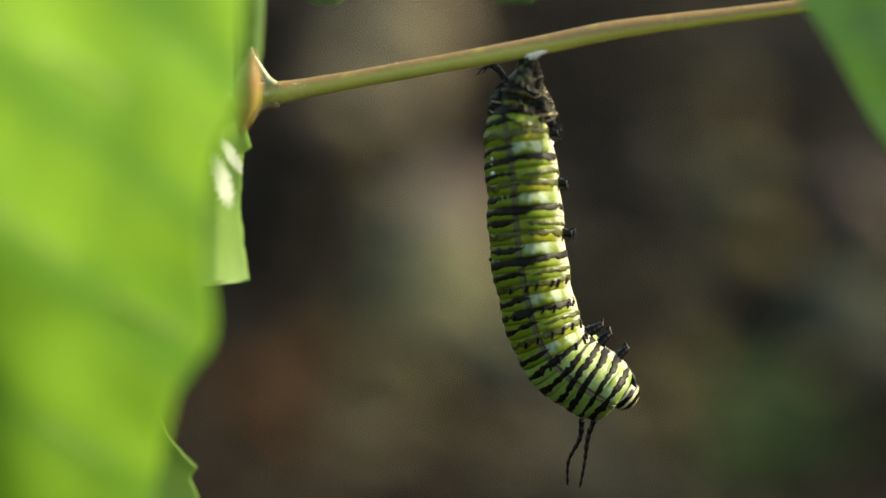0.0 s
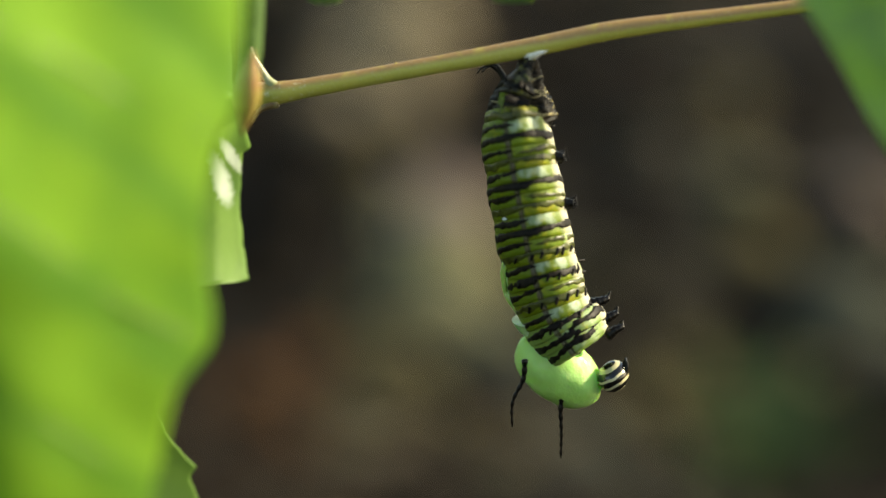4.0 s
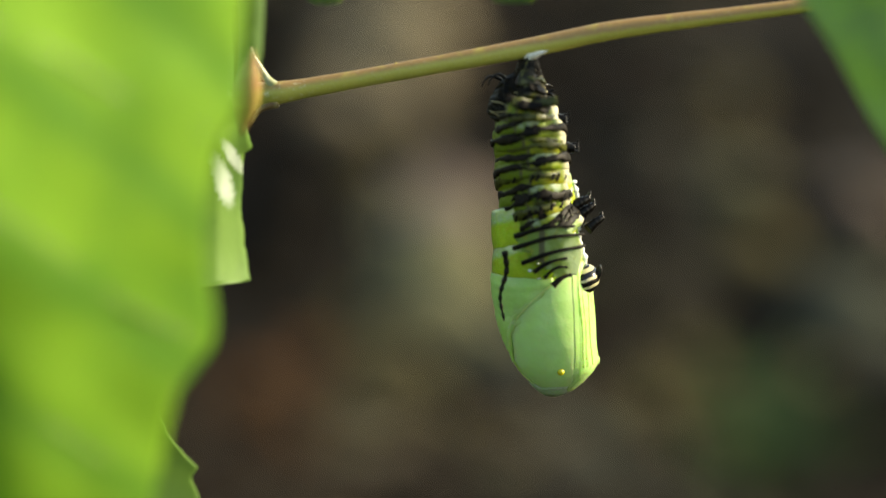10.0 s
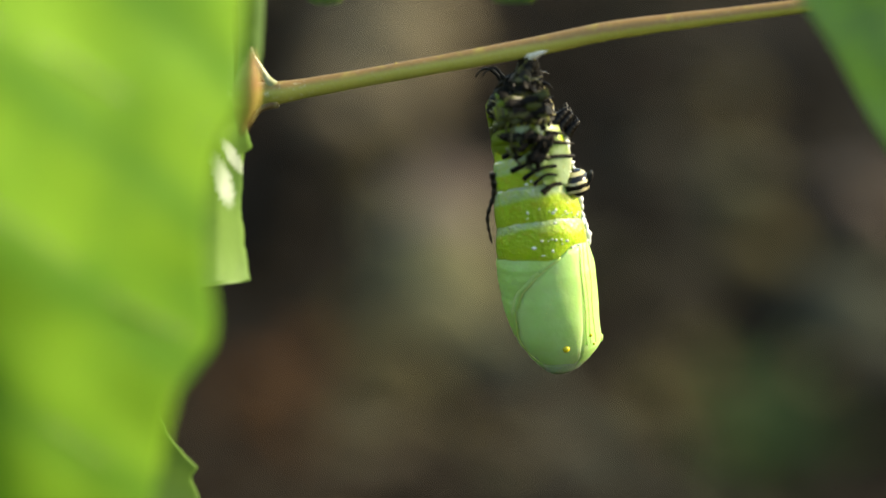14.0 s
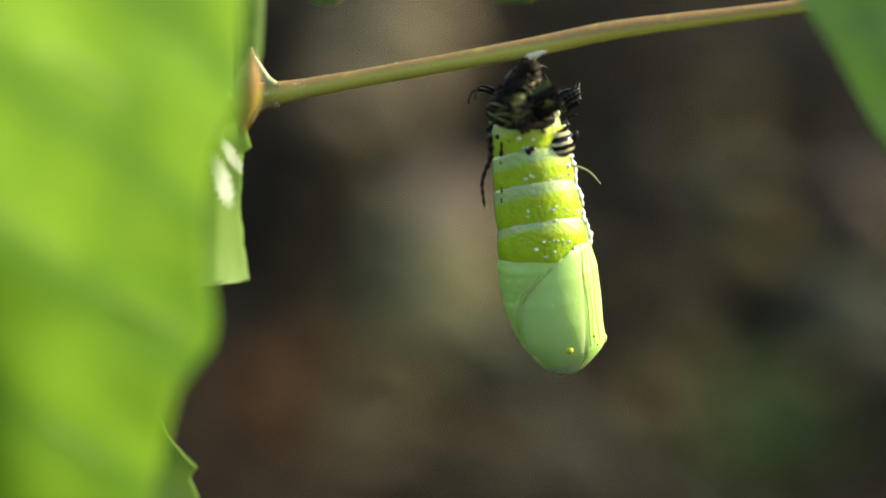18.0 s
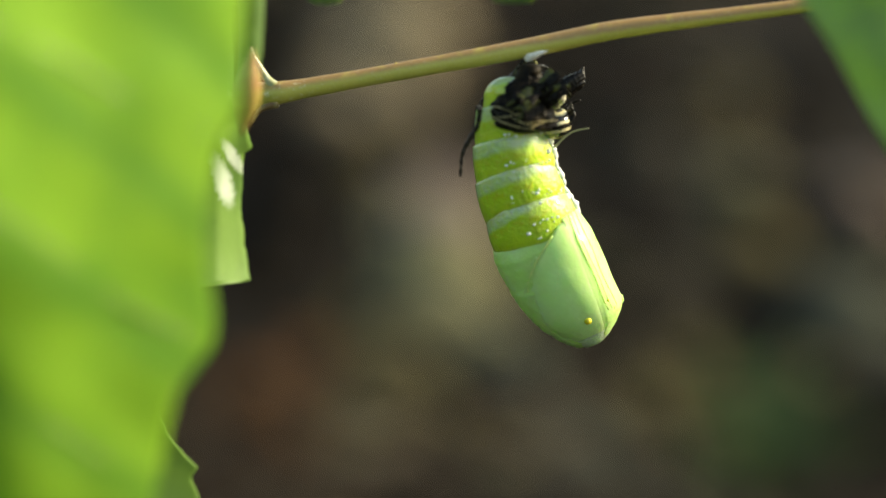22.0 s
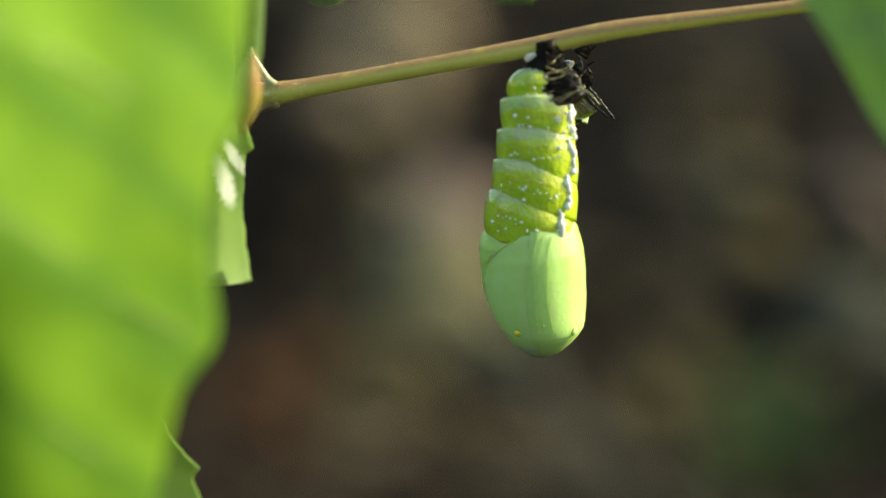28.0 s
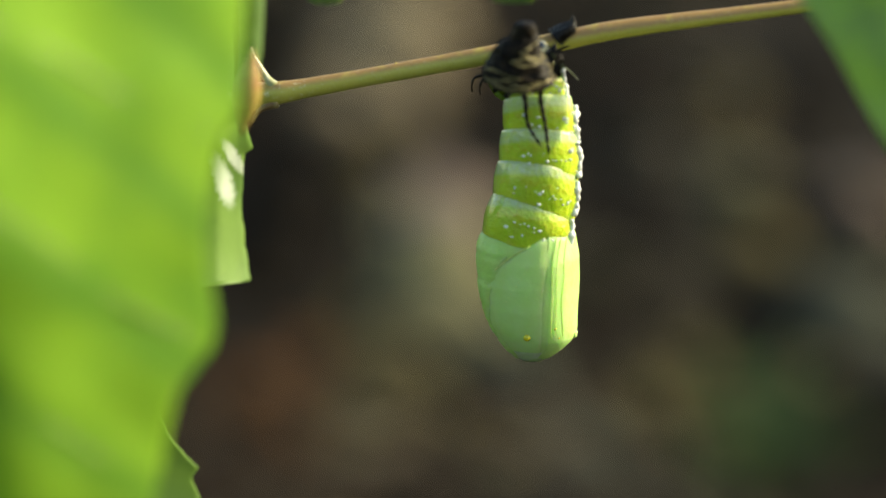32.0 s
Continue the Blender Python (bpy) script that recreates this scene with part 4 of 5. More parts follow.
        part("crease", tube(pts, [(0.5 + 1.1 * math.sin(math.pi * q)) * PX for q in np.linspace(0.05, 0.95, 18)], 6), tan if k % 3 else BLACK, body["husk"], "dry tan crease" if k % 3 else "black crease")
    # the soft thorax that bulges out where the skin splits
    bm = bmesh.new()
    bmesh.ops.create_uvsphere(bm, u_segments=48, v_segments=32, radius=1.0)
    for v in bm.verts:
        c = v.co.copy()
        k = 1 + 0.035 * noise.noise(c * 2.2 + Vector((4, 1, 2))) - 0.03 * math.exp(-((c.x - 0.25) / 0.06) ** 2) - 0.025 * math.exp(-((c.x + 0.3) / 0.06) ** 2)
        v.co = Vector((c.x * 88, c.y * 57, c.z * 57)) * (k * PX)
    body["dome"] = part("soft_thorax", bm, THORAX, root, "pale green soft thorax bulging from the split skin")
    # pair of long soft horns behind the head
    body["horns"] = []
    for k, size in ((0, 1.0), (1, 1.05)):
        line = spline([(0, 0, 0), (5 - 8 * k, 0, -35), (-4 + 6 * k, 0, -80), (5, 0, -125 * size)], 34)
        rad = [(5.2 - 3.2 * j / 33 + 0.9 * math.sin(j * 1.5)) * PX for j in range(34)]
        body["horns"].append(part("horn_filament", tube([Vector(q) * PX for q in line], rad, 10), BLACK, root, "long thin black filament"))
    line = spline([(0, 0, 0), (7, 0, -25), (8, 0, -45), (0, 0, -70)], 20)
    body["thread"] = part("shed_thread", tube([Vector(q) * PX for q in line], [(2.2 - 1.5 * j / 19) * PX for j in range(20)], 8), plain("pale_thread", (0.35, 0.36, 0.16), (0.5, 0.48, 0.3), 0.05, 0.4), root, "thin pale thread of shed lining")
    body.update(chrysalis=chrysalis(root))
    return body


# ---- what moves ----
# middle line of the larval skin, six points each, tail to head
SKIN_EARLY = [
    (0, (938, 105), (913, 200), (926, 330), (940, 480), (982, 620), (1086, 702)),
    (1, (938, 105), (918, 200), (930, 330), (940, 480), (972, 626), (1066, 712)),
    (2, (938, 105), (910, 200), (925, 330), (940, 470), (978, 600), (1068, 700)),
    (3, (938, 105), (910, 200), (925, 330), (948, 460), (988, 592), (1066, 692)),
    (5.5, (938, 105), (915, 200), (930, 300), (952, 420), (980, 515), (1048, 609)),
    (6, (938, 105), (918, 200), (930, 300), (943, 420), (968, 510), (1032, 602)),
    (7, (938, 105), (920, 200), (932, 290), (944, 380), (964, 470), (1028, 569)),
]
SKIN_MID = [
    (8, (938, 105), (922, 200), (935, 280), (944, 360), (962, 440), (1026, 527)),
    (9, (938, 105), (930, 200), (940, 270), (947, 350), (962, 420), (1024, 492)),
    (10, (938, 105), (932, 200), (938, 260), (944, 330), (958, 395), (1018, 459)),
    (11, (938, 105), (922, 200), (928, 250), (934, 310), (948, 365), (1008, 417)),
    (12, (938, 105), (920, 200), (925, 245), (930, 290), (942, 335), (1001, 382)),
    (13, (938, 105), (922, 190), (928, 225), (933, 258), (942, 292), (992, 329)),
    (14, (938, 105), (918, 180), (922, 205), (926, 232), (934, 262), (985, 295)),
]
SKIN_LATE = [
    (16.5, (938, 105), (922, 155), (928, 176), (935, 196), (942, 216), (968, 244)),
    (17, (938, 105), (924, 150), (929, 170), (936, 188), (943, 206), (966, 230)),
    (18, (938, 105), (918, 150), (924, 168), (930, 186), (938, 206), (958, 232)),
    (19, (938, 105), (918, 142), (925, 156), (934, 170), (944, 186), (965, 208)),
    (20, (938, 105), (928, 142), (936, 156), (946, 170), (956, 184), (978, 205)),
    (21, (938, 105), (922, 138), (930, 150), (938, 163), (948, 178), (966, 198)),
]
# chrysalis: seconds, tail end (a, b), joint of abdomen and wings (a, b), head end (a, b), twist
PUPA_EARLY = [
    (0, 930, 255, 925, 300, 946, 522, 0), (1, 930, 255, 928, 340, 953, 562, 0), (2, 928, 255, 928, 310, 948, 530, 0), (3, 928, 255, 938, 330, 968, 548, 0), (3.5, 928, 255, 940, 340, 970, 560, 0),
    (5.5, 930, 255, 970, 524, 1004, 722, 0), (6, 930, 255, 962, 522, 996, 723, 0), (7, 932, 255, 956, 508, 990, 716, 0), (8, 935, 220, 952, 477, 996, 695, 0),
    (9, 938, 220, 951, 472, 994, 690, 0), (10, 938, 220, 951, 477, 976, 698, 0), (11, 932, 220, 954, 465, 999, 683, 0), (12, 930, 215, 956, 456, 988, 676, 0),
]
PUPA_MID = [
    (13, 932, 210, 961, 443, 971, 665, 0), (14, 930, 205, 958, 437, 986, 657, 0), (16.5, 935, 190, 959, 438, 969, 660, 0), (17, 935, 185, 957, 436, 963, 658, 0),
    (18, 925, 180, 961, 440, 994, 660, 0), (19, 918, 170, 961, 423, 999, 642, 0), (20, 950, 175, 945, 453, 948, 675, 8), (21, 925, 170, 954, 425, 1003, 642, 0),
    (21.5, 920, 165, 944, 405, 1021, 610, 0), (22, 908, 155, 946, 408, 1044, 608, 0), (22.5, 915, 160, 935, 410, 1012, 615, 5),
]
PUPA_TURN = [
    (23, 938, 165, 938, 438, 978, 657, 8), (23.3, 915, 155, 945, 408, 1035, 608, 8), (23.5, 950, 165, 938, 435, 938, 655, 12), (23.7, 915, 150, 938, 402, 1015, 605, 10),
    (24, 898, 137, 932, 388, 1028, 580, 12), (24.3, 905, 140, 925, 400, 990, 615, 14), (24.5, 900, 135, 930, 405, 1010, 615, 14), (24.7, 940, 155, 935, 340, 940, 535, 33),
    (25, 943, 178, 906, 385, 936, 602, 26), (25.5, 958, 172, 902, 385, 915, 597, 28), (26.5, 940, 145, 925, 392, 950, 605, 28),
]
PUPA_SWING_A = [
    (27.5, 965, 160, 912, 385, 890, 605, 26), (27.6, 912, 130, 930, 335, 930, 530, 33), (27.7, 905, 115, 932, 372, 1005, 588, 37), (27.8, 950, 150, 935, 313, 935, 508, 37),
    (27.9, 956, 131, 912, 412, 923, 626, 41), (28, 944, 138, 935, 404, 955, 616, 44), (28.1, 912, 118, 925, 300, 955, 500, 36), (28.2, 903, 117, 945, 362, 1028, 570, 33),
    (28.3, 950, 150, 925, 345, 903, 545, 30), (28.4, 905, 117, 950, 372, 1025, 588, 30), (28.5, 955, 150, 915, 350, 890, 555, 15),
]
PUPA_SWING_B = [
    (28.6, 925, 118, 950, 385, 973, 600, 15), (28.7, 955, 150, 930, 315, 903, 520, 24), (28.8, 960, 145, 925, 362, 893, 583, 28), (28.9, 872, 122, 955, 362, 1078, 535, 12),
    (29, 955, 145, 914, 344, 880, 532, 30), (29.1, 870, 117, 950, 350, 1085, 525, 10), (29.2, 968, 140, 925, 330, 870, 545, 26), (29.3, 880, 117, 955, 345, 1095, 508, 10),
    (29.4, 980, 143, 912, 380, 875, 600, 30), (29.5, 900, 118, 930, 300, 985, 495, 30), (29.6, 980, 145, 918, 390, 870, 612, 28),
]
PUPA_SWING_C = [
    (29.7, 866, 117, 945, 345, 1098, 500, 8), (29.8, 965, 145, 930, 360, 873, 575, 26), (29.9, 857, 115, 945, 335, 1100, 487, 8), (30, 960, 140, 908, 402, 864, 613, 28),
    (30.1, 868, 115, 940, 340, 1093, 492, 10), (30.2, 944, 130, 935, 403, 930, 625, 26), (30.3, 926, 115, 945, 382, 968, 602, 8), (30.4, 965, 143, 915, 310, 895, 515, 30),
    (30.5, 935, 118, 915, 398, 922, 611, 14), (30.6, 868, 115, 945, 350, 1090, 517, 8), (30.7, 968, 145, 925, 370, 875, 583, 24),
]
PUPA_SWING_D = [
    (30.8, 908, 110, 948, 365, 1008, 580, 10), (30.9, 965, 147, 922, 330, 883, 528, 26), (31, 960, 143, 902, 388, 838, 604, 28), (31.1, 868, 120, 945, 330, 1082, 492, 5),
    (31.2, 975, 138, 925, 352, 865, 565, 28), (31.3, 866, 118, 940, 325, 1092, 475, 5), (31.4, 980, 143, 922, 352, 870, 570, 26), (31.5, 915, 130, 935, 310, 935, 500, 26),
    (31.6, 944, 123, 930, 395, 918, 613, 30), (31.7, 972, 130, 912, 395, 893, 615, 28), (31.8, 956, 128, 925, 395, 913, 612, 30), (31.9, 868, 115, 940, 325, 1082, 478, 5), (32, 945, 135, 932, 412, 935, 630, 18),
]
# soft thorax: seconds, middle (a, b), lean
DOME = [(0, 1012, 632, 40), (1, 1002, 652, 42), (2, 1003, 676, 36), (3, 1001, 673, 30), (3.5, 990, 668, 28)]
# open edge of the skin while it still lies inside: seconds, lowest finger (a, b), depth
FRINGE = [(0, 932, 500, 100), (2, 942, 500, 100), (3, 953, 482, 100), (3.5, 956, 484, 100)]
# head capsule: seconds, middle (a, b), lean
HEAD = [(0, 1104, 696, -62), (1, 1082, 706, -58), (2, 1090, 694, -58), (3, 1087, 688, -55), (5.5, 1060, 636, -35), (6, 1042, 640, -35), (7, 1038, 610, -30), (8, 1032, 568, -30), (9, 1032, 528, -30),
        (10, 1032, 494, -30), (11, 1028, 448, -30), (12, 1014, 415, -25), (13, 1018, 360, -25), (14, 1014, 324, -25), (16.5, 1008, 272, -25), (17, 1003, 254, -25), (18, 988, 254, -25), (19, 984, 230, -25),
        (20, 1008, 216, -25), (21, 984, 214, -25)]
# a pale thread of shed lining: seconds, root (a, b), tip (a, b)
THREAD = [(0, 945, 420, 945, 360), (14, 945, 420, 945, 360), (16.5, 985, 300, 1000, 355), (17, 1000, 300, 1040, 352), (18, 1002, 290, 1050, 318), (19, 992, 264, 1055, 243), (20, 1008, 258, 1068, 216),
          (21, 984, 248, 1046, 226), (22, 980, 262, 1032, 233), (23, 998, 250, 1062, 218), (24, 975, 265, 1036, 252), (25, 1008, 205, 1048, 235), (25.5, 1015, 200, 1055, 230), (27.5, 1015, 150, 1056, 185),
          (28, 1000, 150, 1035, 170), (28.5, 1015, 180, 1052, 206), (29, 1010, 140, 1045, 160), (30, 1010, 130, 1048, 148), (30.5, 1000, 130, 1022, 146), (31, 1015, 140, 1058, 164), (32, 960, 110, 990, 125)]
# crumpled skin once it hangs as one clump: seconds, middle (a, b), lean, nod, depth
CLUMP = [
    (21, 945, 160, 0, 0, 0), (22, 945, 163, 2, 0, 10), (23, 962, 158, -4, 0, 10), (24, 962, 162, 4, 0, 10), (25, 998, 150, -6, 8, -10), (25.5, 1004, 145, -6, 8, -10),
    (27.5, 992, 118, -10, 14, -20), (28, 985, 130, -12, 5, 70), (28.5, 992, 145, -10, 12, -20), (29, 985, 108, -14, 16, 40), (29.5, 982, 145, -8, 10, -20),
    (30, 983, 103, -12, 14, -30), (30.5, 983, 94, -12, 12, -30), (31, 988, 107, -10, 12, -30), (31.5, 985, 115, -12, 12, 20), (32, 935, 92, 0, 14, -40),
]
# the two long filaments: seconds, root (a, b), tip (a, b)
HORN_A = [(0, 1030, 742, 997, 868), (1, 985, 702, 936, 822), (2, 940, 668, 897, 768), (3, 938, 655, 915, 755), (5.5, 905, 585, 878, 685), (6, 898, 565, 866, 675), (7, 892, 545, 868, 655),
          (8, 895, 500, 888, 610), (9, 893, 478, 884, 585), (10, 893, 445, 888, 552), (11, 890, 425, 886, 535), (12, 885, 365, 880, 480), (13, 884, 330, 880, 445), (14, 872, 305, 866, 418),
          (17, 872, 250, 868, 365)]
HORN_A2 = [(18, 868, 240, 855, 350), (19, 868, 205, 812, 308), (20, 898, 235, 862, 348), (21, 862, 210, 828, 320), (22, 850, 190, 814, 298), (23, 880, 210, 850, 318), (24, 880, 192, 832, 308),
           (25, 955, 205, 912, 325), (25.5, 955, 205, 905, 310), (27.5, 985, 165, 1010, 320), (28, 1000, 110, 1035, 160), (28.5, 990, 190, 1020, 335), (29, 1005, 100, 1040, 150), (29.5, 1000, 150, 1035, 185),
           (30, 985, 150, 1003, 298), (30.5, 972, 130, 942, 248), (31, 990, 150, 976, 265), (32, 912, 140, 955, 268)]
HORN_B = [(0, 1052, 742, 1020, 868), (1, 1008, 745, 1008, 865), (2, 982, 720, 968, 818), (3, 1000, 715, 988, 808), (5.5, 968, 640, 968, 745), (6, 944, 635, 946, 738), (7, 930, 590, 925, 700),
          (9, 945, 500, 940, 600), (12, 930, 360, 925, 470), (17, 920, 230, 918, 340), (19, 872, 240, 855, 355), (21, 890, 220, 885, 320), (24, 940, 190, 990, 300), (25, 1005, 215, 1015, 335),
          (27.5, 1025, 180, 1043, 325), (28, 1010, 110, 1045, 160), (28.5, 1005, 190, 1024, 330), (29, 1010, 100, 1045, 150), (29.5, 1005, 150, 1040, 185), (30, 1015, 140, 1018, 270), (30.5, 995, 150, 980, 282), (31, 1015, 150, 1016, 300), (32, 958, 140, 968, 300)]


def between(rows, t):
    """Linear between rows of numbers."""
    ts = [r[0] for r in rows]
    return [float(np.interp(t, ts, [r[k] for r in rows])) for k in range(1, len(rows[0]))]


def upright(z, twist=0.0):
    """Axes whose z goes up the body and whose x looks to the belly."""
    z = z.normalized()
    x = Vector((0, 1, 0)).cross(z)
    x.normalize()
    y = z.cross(x)
    m = Matrix((x, y, z)).transposed()
    return (m @ Matrix.Rotation(radians(-twist), 3, "Z")).to_4x4()


def motions():
    root = BODY["root"]
    home = Matrix.Translation(-root.location)
    skin = [(t, *[c for p in pts for c in p]) for t, *pts in SKIN_EARLY + SKIN_MID + SKIN_LATE]
    pupa = PUPA_EARLY + PUPA_MID + PUPA_TURN + PUPA_SWING_A + PUPA_SWING_B + PUPA_SWING_C + PUPA_SWING_D
    rng = random.Random(3)
    quirk = [(rng.uniform(-1, 1), rng.uniform(-1, 1), rng.uniform(-1, 1), rng.uniform(-1, 1)) for _ in range(N_RING + 1)]

    def skin_pose(t, i, loose=False, plate=None, sx=0, slide=True):
        line = np.array(between(skin, t)).reshape(6, 2)
        s, pts = spline(line, None)
        full = s[-1]
        S = REST[i] if i < N_RING else LONG - 6
        # the rings behind the head slide up under the rest once the skin has split
        under = smooth01(S, 606, 630) * smooth01(t, 4.0, 5.5) if slide else 0.0
        S -= 135 * under
        # the shed skin piles up below the neck, fold on fold, while its lower end keeps its length longest
        k = float(np.interp(full, [100, 180, 300, 450, 560, 660], [0.16, 0.32, 0.50, 0.72, 0.87, 1.0]))
        pile = min(72 + 0.10 * S, 0.62 * full + 0.03 * S)
        free = full - (LONG - S) * k
        q = pile + 14 * math.log1p(math.exp(min((free - pile) / 14, 30.0)))
        q = min(q, free if free > pile + 60 else q)
        if S < 92:
            q = min(S, 0.6 * full)
        blend = smooth01(full, 660, 590)
        q = S * full / LONG * (1 - blend) + q * blend
        f = smooth01(full, 650, 300) * smooth01(S, 660, 470)
        f = max(f, 0.4 * smooth01(S, 110, 60))
        # pleats: some bands slip under their neighbours, and come loose again in the last heap
        sunk = (0.0, smooth01(full, 290, 230), 0.0, smooth01(full, 260, 205))[i % 4]
        sunk *= smooth01(full, 140, 190) * smooth01(S, 600, 540) * smooth01(S, 110, 190)
        a, b = (float(np.interp(q, s, pts[:, n])) for n in (0, 1))
        d = 6.0
        a0, b0 = (float(np.interp(max(q - d, 0), s, pts[:, n])) for n in (0, 1))
        a1, b1 = (float(np.interp(min(q + d, full), s, pts[:, n])) for n in (0, 1))
        r = quirk[i]
        up = W(a0, b0) - W(a1, b1)
        m = Matrix.Rotation(radians(-TIP), 4, "X") @ upright(up)
        k = 4.0 + 7.0 * smooth01(full, 280, 180) if loose else 2.0
        crumple = Euler((radians(k) * f * r[0], radians(k) * f * r[1], radians(12) * f * r[2])).to_matrix().to_4x4()
        pinch = 20 * smooth01(full, 290, 170) * smooth01(q, 105, 30) * smooth01(S, 40, 90) + 30 * smooth01(free - pile, 34, -40) * smooth01(S, 40, 90) + 7 * under
        sink = min((7 * f + 42 * smooth01(full, 240, 160)) * smooth01(S, 30, 120) + pinch + 26 * smooth01(S, 190, 130) * smooth01(S, 60, 90) * smooth01(full, 640, 470) + 54 * smooth01(full, 260, 175) * smooth01(S, 480, 540), 56.0)
        if plate is not None:
            # plates of folded skin sink inward
            crumple = crumple @ Matrix.Translation(Vector((*SINK[plate], 0)) * (sink * PX))
        if sx:
            # halves of a band slip together as the skin shrivels
            crumple = crumple @ Matrix.Translation((-sx * PX * (0.7 * sink + 4 * r[1] * smooth01(full, 220, 150)), 0, 0))
        if loose:
            crumple = crumple @ Matrix.Translation((-sx * 11 * sunk * PX, 22 * sunk * PX, 0))
        return Matrix.Translation(W(a + (5.0 if loose else 0) * f * r[3], b)) @ m @ crumple

    def scrap_pose(t, g, f, tilt):
        line = np.array(between(skin, t)).reshape(6, 2)
        s, pts = spline(line, None)
        q = min(g * s[-1], 40 + 110 * g)
        a, b = (float(np.interp(q, s, pts[:, n])) for n in (0, 1))
        out = float(np.interp(q, [20, 60, 100], [14, 34, 50])) * smooth01(s[-1], 520, 300)
        m = upright(W(938, 90) - W(940, 200)) @ Matrix.Rotation(f, 4, "Z") @ Matrix.Translation((out * PX, 0, 0)) @ Matrix.Rotation(tilt * smooth01(s[-1], 520, 300), 4, "Y")
        return Matrix.Translation(W(a, b)) @ m

    def clump(t):
        a, b, lean, nod, depth = between(CLUMP, t)
        return Matrix.Translation(W(a, b, depth)) @ Euler((radians(nod), radians(lean), 0)).to_matrix().to_4x4()

    early = [r[0] for r in skin]
    late = [r[0] for r in CLUMP[1:]]
    start = clump(21).inverted()
    def head_pose(t):
        a, b, lean = between(HEAD, t)
        return Matrix.Translation(W(a, b, -20)) @ Euler((0, radians(lean), 0)).to_matrix().to_4x4()

    def husk_pose(t):
        (a0, b0), (a1, b1) = np.array(between(skin, t)).reshape(6, 2)[[0, 2]]
        lean = math.degrees(math.atan2(a1 - a0 + 9, b1 - b0)) * smooth01(t, 12, 17)
        return Matrix.Translation(W(a0, b0)) @ Euler((0, radians(-0.5 * lean), 0)).to_matrix().to_4x4() @ Matrix.Translation((0, -42 * smooth01(t, 15, 19.5) * PX, -55 * PX))

    def fringe_pose(t):
        if t < 5:
            a, b, depth = between(FRINGE, t)
        else:
            a, b, _ = between(HEAD, t)
            a, b, depth = a - 58, b - float(np.interp(t, [9, 14], [15, 2])), float(np.interp(t, [11, 14, 18], [0, 16, 26]))
        # its upper part folds back into the heap
        back = Matrix.Rotation(radians(-48) * smooth01(t, 12, 18), 4, "X")
        low = Vector((0, -94 * PX, 0))
        return Matrix.Translation(W(a, b, depth) + low) @ back @ Matrix.Translation(-low)

    skins = [(ob, lambda t, i=i, k=k: skin_pose(t, i, False, k), (-SINK[k][0], -SINK[k][1])) for ob, i, k in BODY["plates"]]
    skins += [(ob, lambda t, i=i, sx=sx: skin_pose(t, i, True, None, sx), (sx, 0)) for ob, i, sx in BODY["bands"]]
    skins += [(ob, lambda t, g=g, f=f, tilt=tilt: scrap_pose(t, g, f, tilt), (math.cos(f), 0)) for ob, g, f, tilt in BODY["scraps"]]
    skins += [(ob, lambda t, i=i: skin_pose(t, i, False, None, 0, False), (1, 0)) for ob, i in BODY["legs"]]
    for ob, place, inward in skins + [(BODY["head"], head_pose, (0, 0)), (BODY["fringe"], fringe_pose, (0, 0)), (BODY["husk"], husk_pose, (0, 0))]:
        rows = [(t, home @ place(t)) for t in early]
        last = place(21)
        for t in late:
            rel = start @ last
            late_on = smooth01(t, 23.0, 25.0)
            rel.translation.z *= 1 - 0.72 * late_on
            rel.translation.x *= 1 - 0.1 * late_on
            if ob == BODY["husk"]:
                # it turns up to the outer side of the clump
                rel = Matrix.Translation((0, -30 * late_on * PX, 26 * late_on * PX)) @ rel
            if ob.name.startswith("skin_plate"):
                # the soft plates drop back behind the husk
                rel = Matrix.Translation(Vector((0, 44, -64)) * (late_on * PX)) @ rel @ Matrix.Rotation(radians(TIP) * late_on, 4, "X")
            if ob.name.startswith("dark_band"):
                rel = Matrix.Translation(Vector((0, 22, -34)) * (late_on * PX)) @ rel
            if ob == BODY["fringe"]:
                # the flap folds in behind the husk
                rel = Matrix.Translation(Vector((0, 110, -50)) * (smooth01(t, 21.0, 22.5) * PX)) @ rel
            if ob in (BODY["head"], BODY["fringe"]):
                rel.translation *= 1 - 0.6 * late_on
            if ob == BODY["fringe"]:
                rel.translation.z -= 135 * late_on * PX
            rel = rel @ Matrix.Translation(Vector((-inward[0], -inward[1], 0)) * (8 * late_on * PX))
            rows.append((t, home @ clump(t) @ rel))
        walk(ob, rows)

    for ob, table, depth in ((BODY["horns"][0], HORN_A + HORN_A2, -92), (BODY["horns"][1], HORN_B, -40), (BODY["thread"], THREAD, -30)):
        rows = []
        for t, a0, b0, a1, b1 in table:
            d = 75 if depth == -40 and 20.5 < t < 24.5 else depth if t < 24 or depth == -30 else 80 if t in (28, 29, 29.5) else -92
            rows.append((t, home @ Matrix.Translation(W(a0, b0, d)) @ upright(W(a0, b0, d) - W(a1, b1, d))))
        walk(ob, rows)

    # the soft thorax lies in the skin, bulges out below, then fills the front part
    rows = []
    for t, a, b, lean in DOME:
        rows.append((t, home @ Matrix.Translation(W(a, b)) @ Euler((0, radians(lean), 0)).to_matrix().to_4x4()))
    for t, ax, ay, jx, jy, hx, hy, twist in pupa:
        if t >= 5.5:
            j, h = W(jx, jy), W(hx, hy)
            rows.append((t, home @ Matrix.Translation(j + (h - j) * 0.46) @ upright(j - h) @ Euler((0, radians(90), 0)).to_matrix().to_4x4()))
    walk(BODY["dome"], rows)

    parts = BODY["chrysalis"]
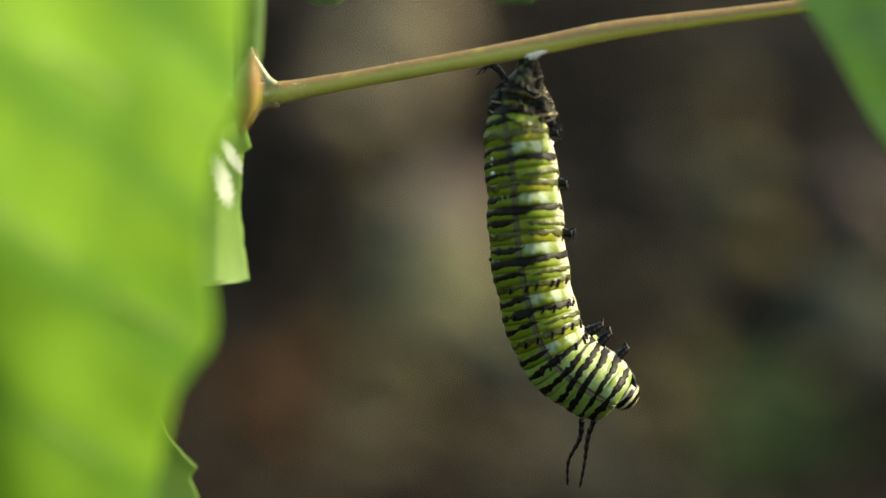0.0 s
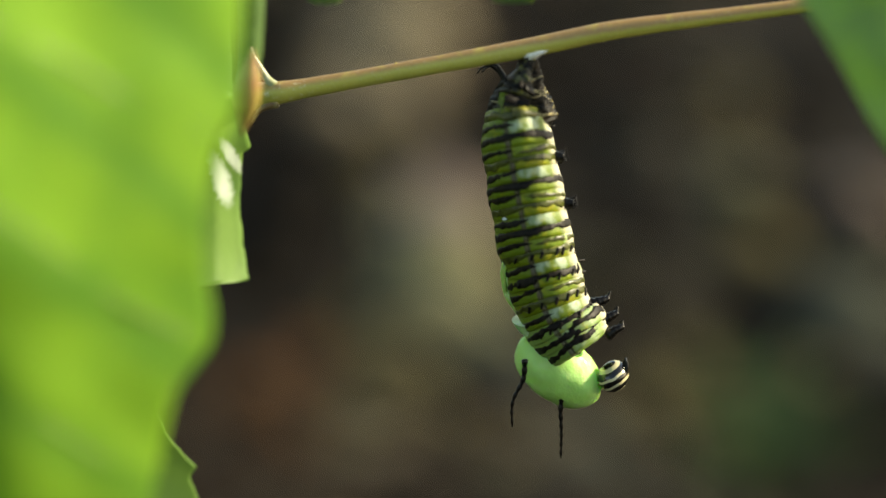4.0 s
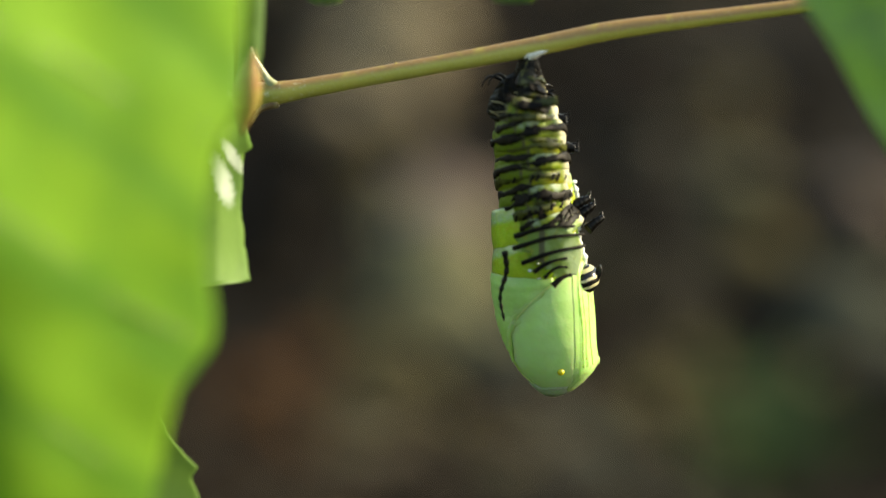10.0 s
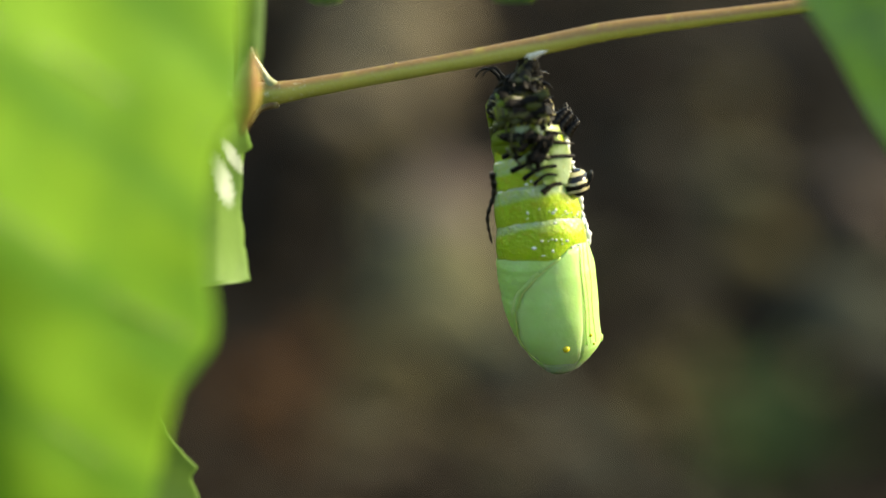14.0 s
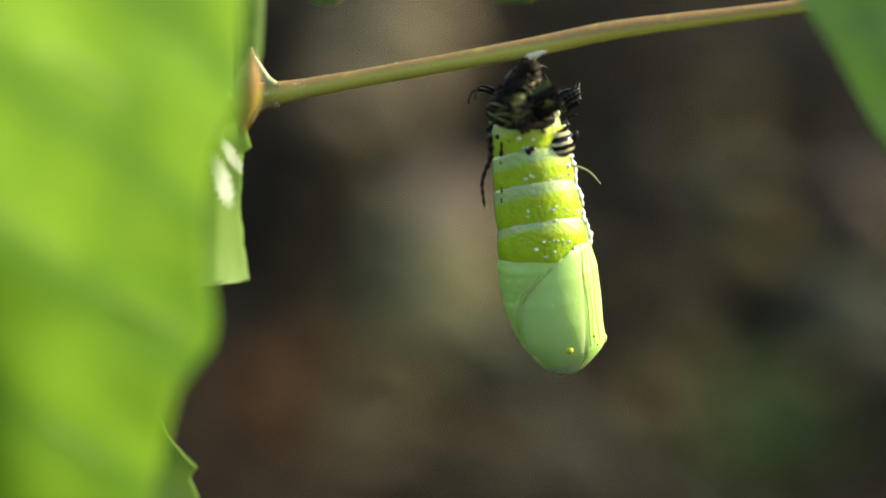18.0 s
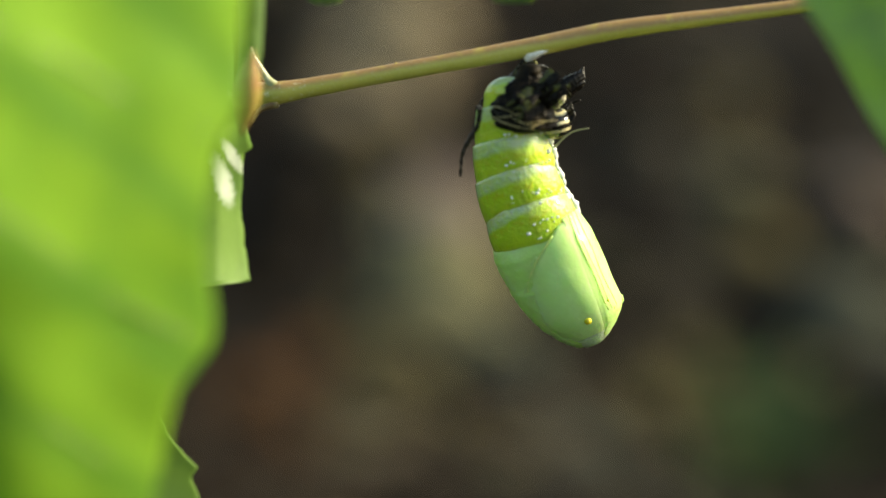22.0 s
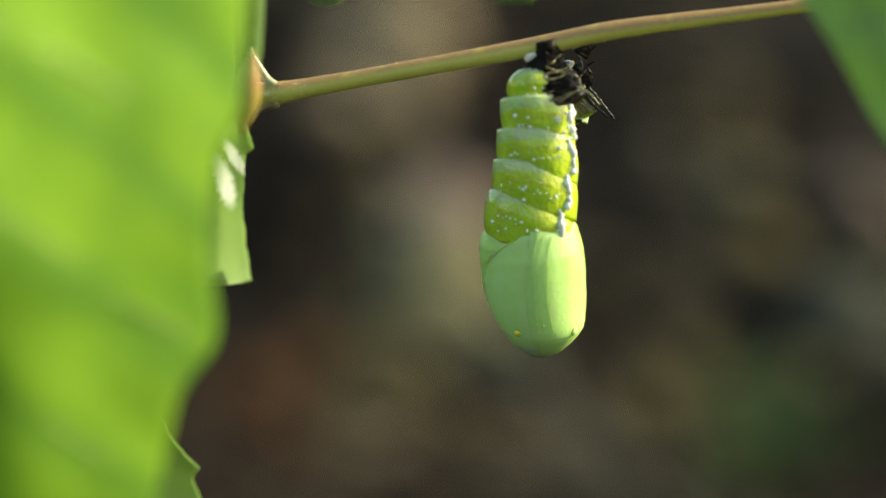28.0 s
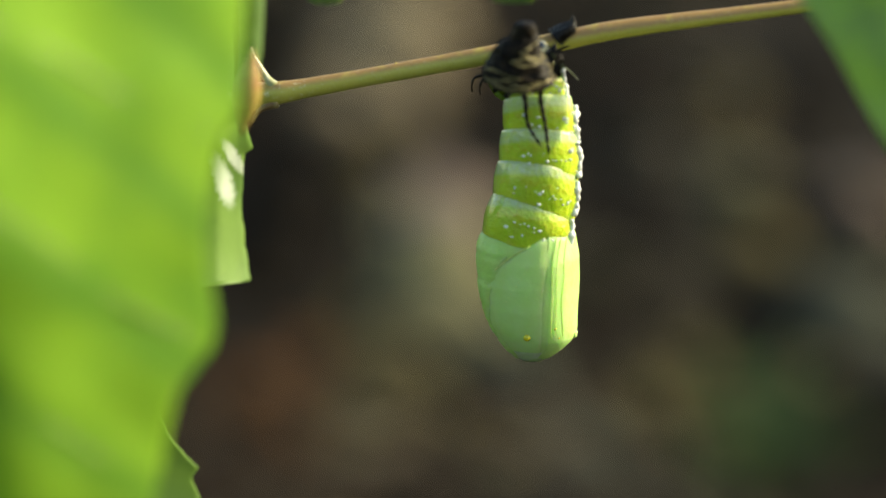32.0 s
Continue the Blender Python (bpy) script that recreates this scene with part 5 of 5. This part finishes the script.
    keyed = {k: [] for k in ("back", "wing-1", "wing1", "belly", "head")}
    rings = [([], []) for _ in parts["rings"]]
    for t, ax, ay, jx, jy, hx, hy, twist in pupa:
        j = W(jx, jy)
        flat = (W(hx, hy) - j).length
        want = PUPA_LONG * LONGER * PX
        nearer = math.sqrt(max(want ** 2 - flat ** 2, 0.0)) if flat < 0.95 * want else 0.0
        if t < 10:
            nearer = 0.0
        h = W(hx, hy, -nearer / PX)
        if t < 10:
            j = h + (j - h).normalized() * want
        m = upright(j - h, twist)
        # the pieces lie close together inside the skin, then swell apart
        tight = 1 - smooth01(t, 3.2, 6.5)
        puff = smooth01(t, 5.0, 7.5) * (1 - smooth01(t, 10.0, 13.0))
        swell = smooth01(t, 14.0, 25.0)
        for key, shift, side in (("back", 28 * tight - 6 * swell - 2 * puff, 0), ("wing-1", -9 * tight - 1 * swell, 46 * tight), ("wing1", -9 * tight - 1 * swell, -46 * tight), ("belly", -42 * tight - 16 * (1 - smooth01(t, 5.5, 9.0)) * (1 - tight) + 2 * swell + 4 * puff, 0), ("head", -28 * tight, 0)):
            folded = Matrix.Rotation(radians(85 * (1 - smooth01(t, 1.0, 3.0)) if "wing" in key else 0), 4, "Z")
            side += 20 * tight if key == "back" else 0
            keyed[key].append((t, home @ Matrix.Translation(j) @ m @ folded @ Matrix.Translation((shift * PX, side * PX, (12 * puff - 26 * tight if key == "back" else 0) * PX))))
        # abdomen: a bow from the tail end to the joint
        axis = (h - j).normalized()
        tail = W(ax, ay)
        bow = smooth01(t, 24.5, 25.0) * (40 + 40 * smooth01(jx - hx, 0, 40)) * (1 - smooth01(hx - jx, 25, 70))
        ctrl = j - axis * (j - tail).length * 0.5 + Vector((bow * PX, 0, 0))
        n = len(rings)
        for i in range(n):
            f = (0.09 + 0.91 * i / (n - 1)) * 0.97
            p = tail * (1 - f) ** 2 + ctrl * 2 * f * (1 - f) + j * f * f
            d = (ctrl - tail) * (1 - f) + (j - ctrl) * f
            # rings still inside the skin lie along its middle, drawn together
            drop = sum(c * w for c, w in ((ay, (1 - f) ** 2), (jy, 1 - (1 - f) ** 2)))
            line = np.array(between(skin, min(t, 21))).reshape(6, 2)
            tuck = smooth01(line[5, 1] - 45 - drop, -30, 30) * (1 - smooth01(t, 18.0, 21.0))
            along = spline(line, None)[1]
            mid = W(float(np.interp(drop, along[:, 1], along[:, 0])), drop)
            p = p + Vector((mid.x - p.x, 0, 0)) * tuck
            m = home @ Matrix.Translation(p) @ Matrix.Rotation(radians(-TIP), 4, "X") @ upright(-d, twist * (0.25 + 0.75 * f))
            for k, g in enumerate((0.0, math.pi)):
                rings[i][k].append((t, m @ Matrix.Translation(Vector((math.cos(g), math.sin(g), 0)) * (-(4, 14, 23, 32, 36)[i] * tuck * PX) + Vector((0, 16 * tuck * PX, 0)))))
    for key, rows in keyed.items():
        walk(parts[key], rows)
    for plates, pair in zip(parts["rings"], rings):
        for ob, rows in zip(plates, pair):
            walk(ob, rows)

    # the leaves shiver a little in the wind
    sway = [(0, -1), (1, 4), (2, 2), (3, 1), (3.5, -4), (5.5, 5), (6, 4), (7, 0), (7.5, 5), (8, 1), (9, -1), (10, 0), (10.5, -3), (11, 2), (12, 1), (13, -1), (14, 0), (14.5, 1), (16.5, -6), (17, 0), (18, -1),
            (19, 4), (20, 0), (21, -1), (22, 0), (23, -4), (24, 5), (25, 4), (25.5, -1), (27.5, 3), (28, 3), (29, 3), (30, 3), (31, 4), (32, 1)]
    for k, (ob, org) in enumerate(LEAVES):
        w = (1.0, 1.0, 0.9, 0.3, 0.2)[k]
        walk(ob, [(t, Matrix.Translation(org + Vector((a * w * PX, 0, -0.4 * a * w * PX)))) for t, a in sway])


garden_floor()
vine()
leaves()
BODY = caterpillar()
motions()
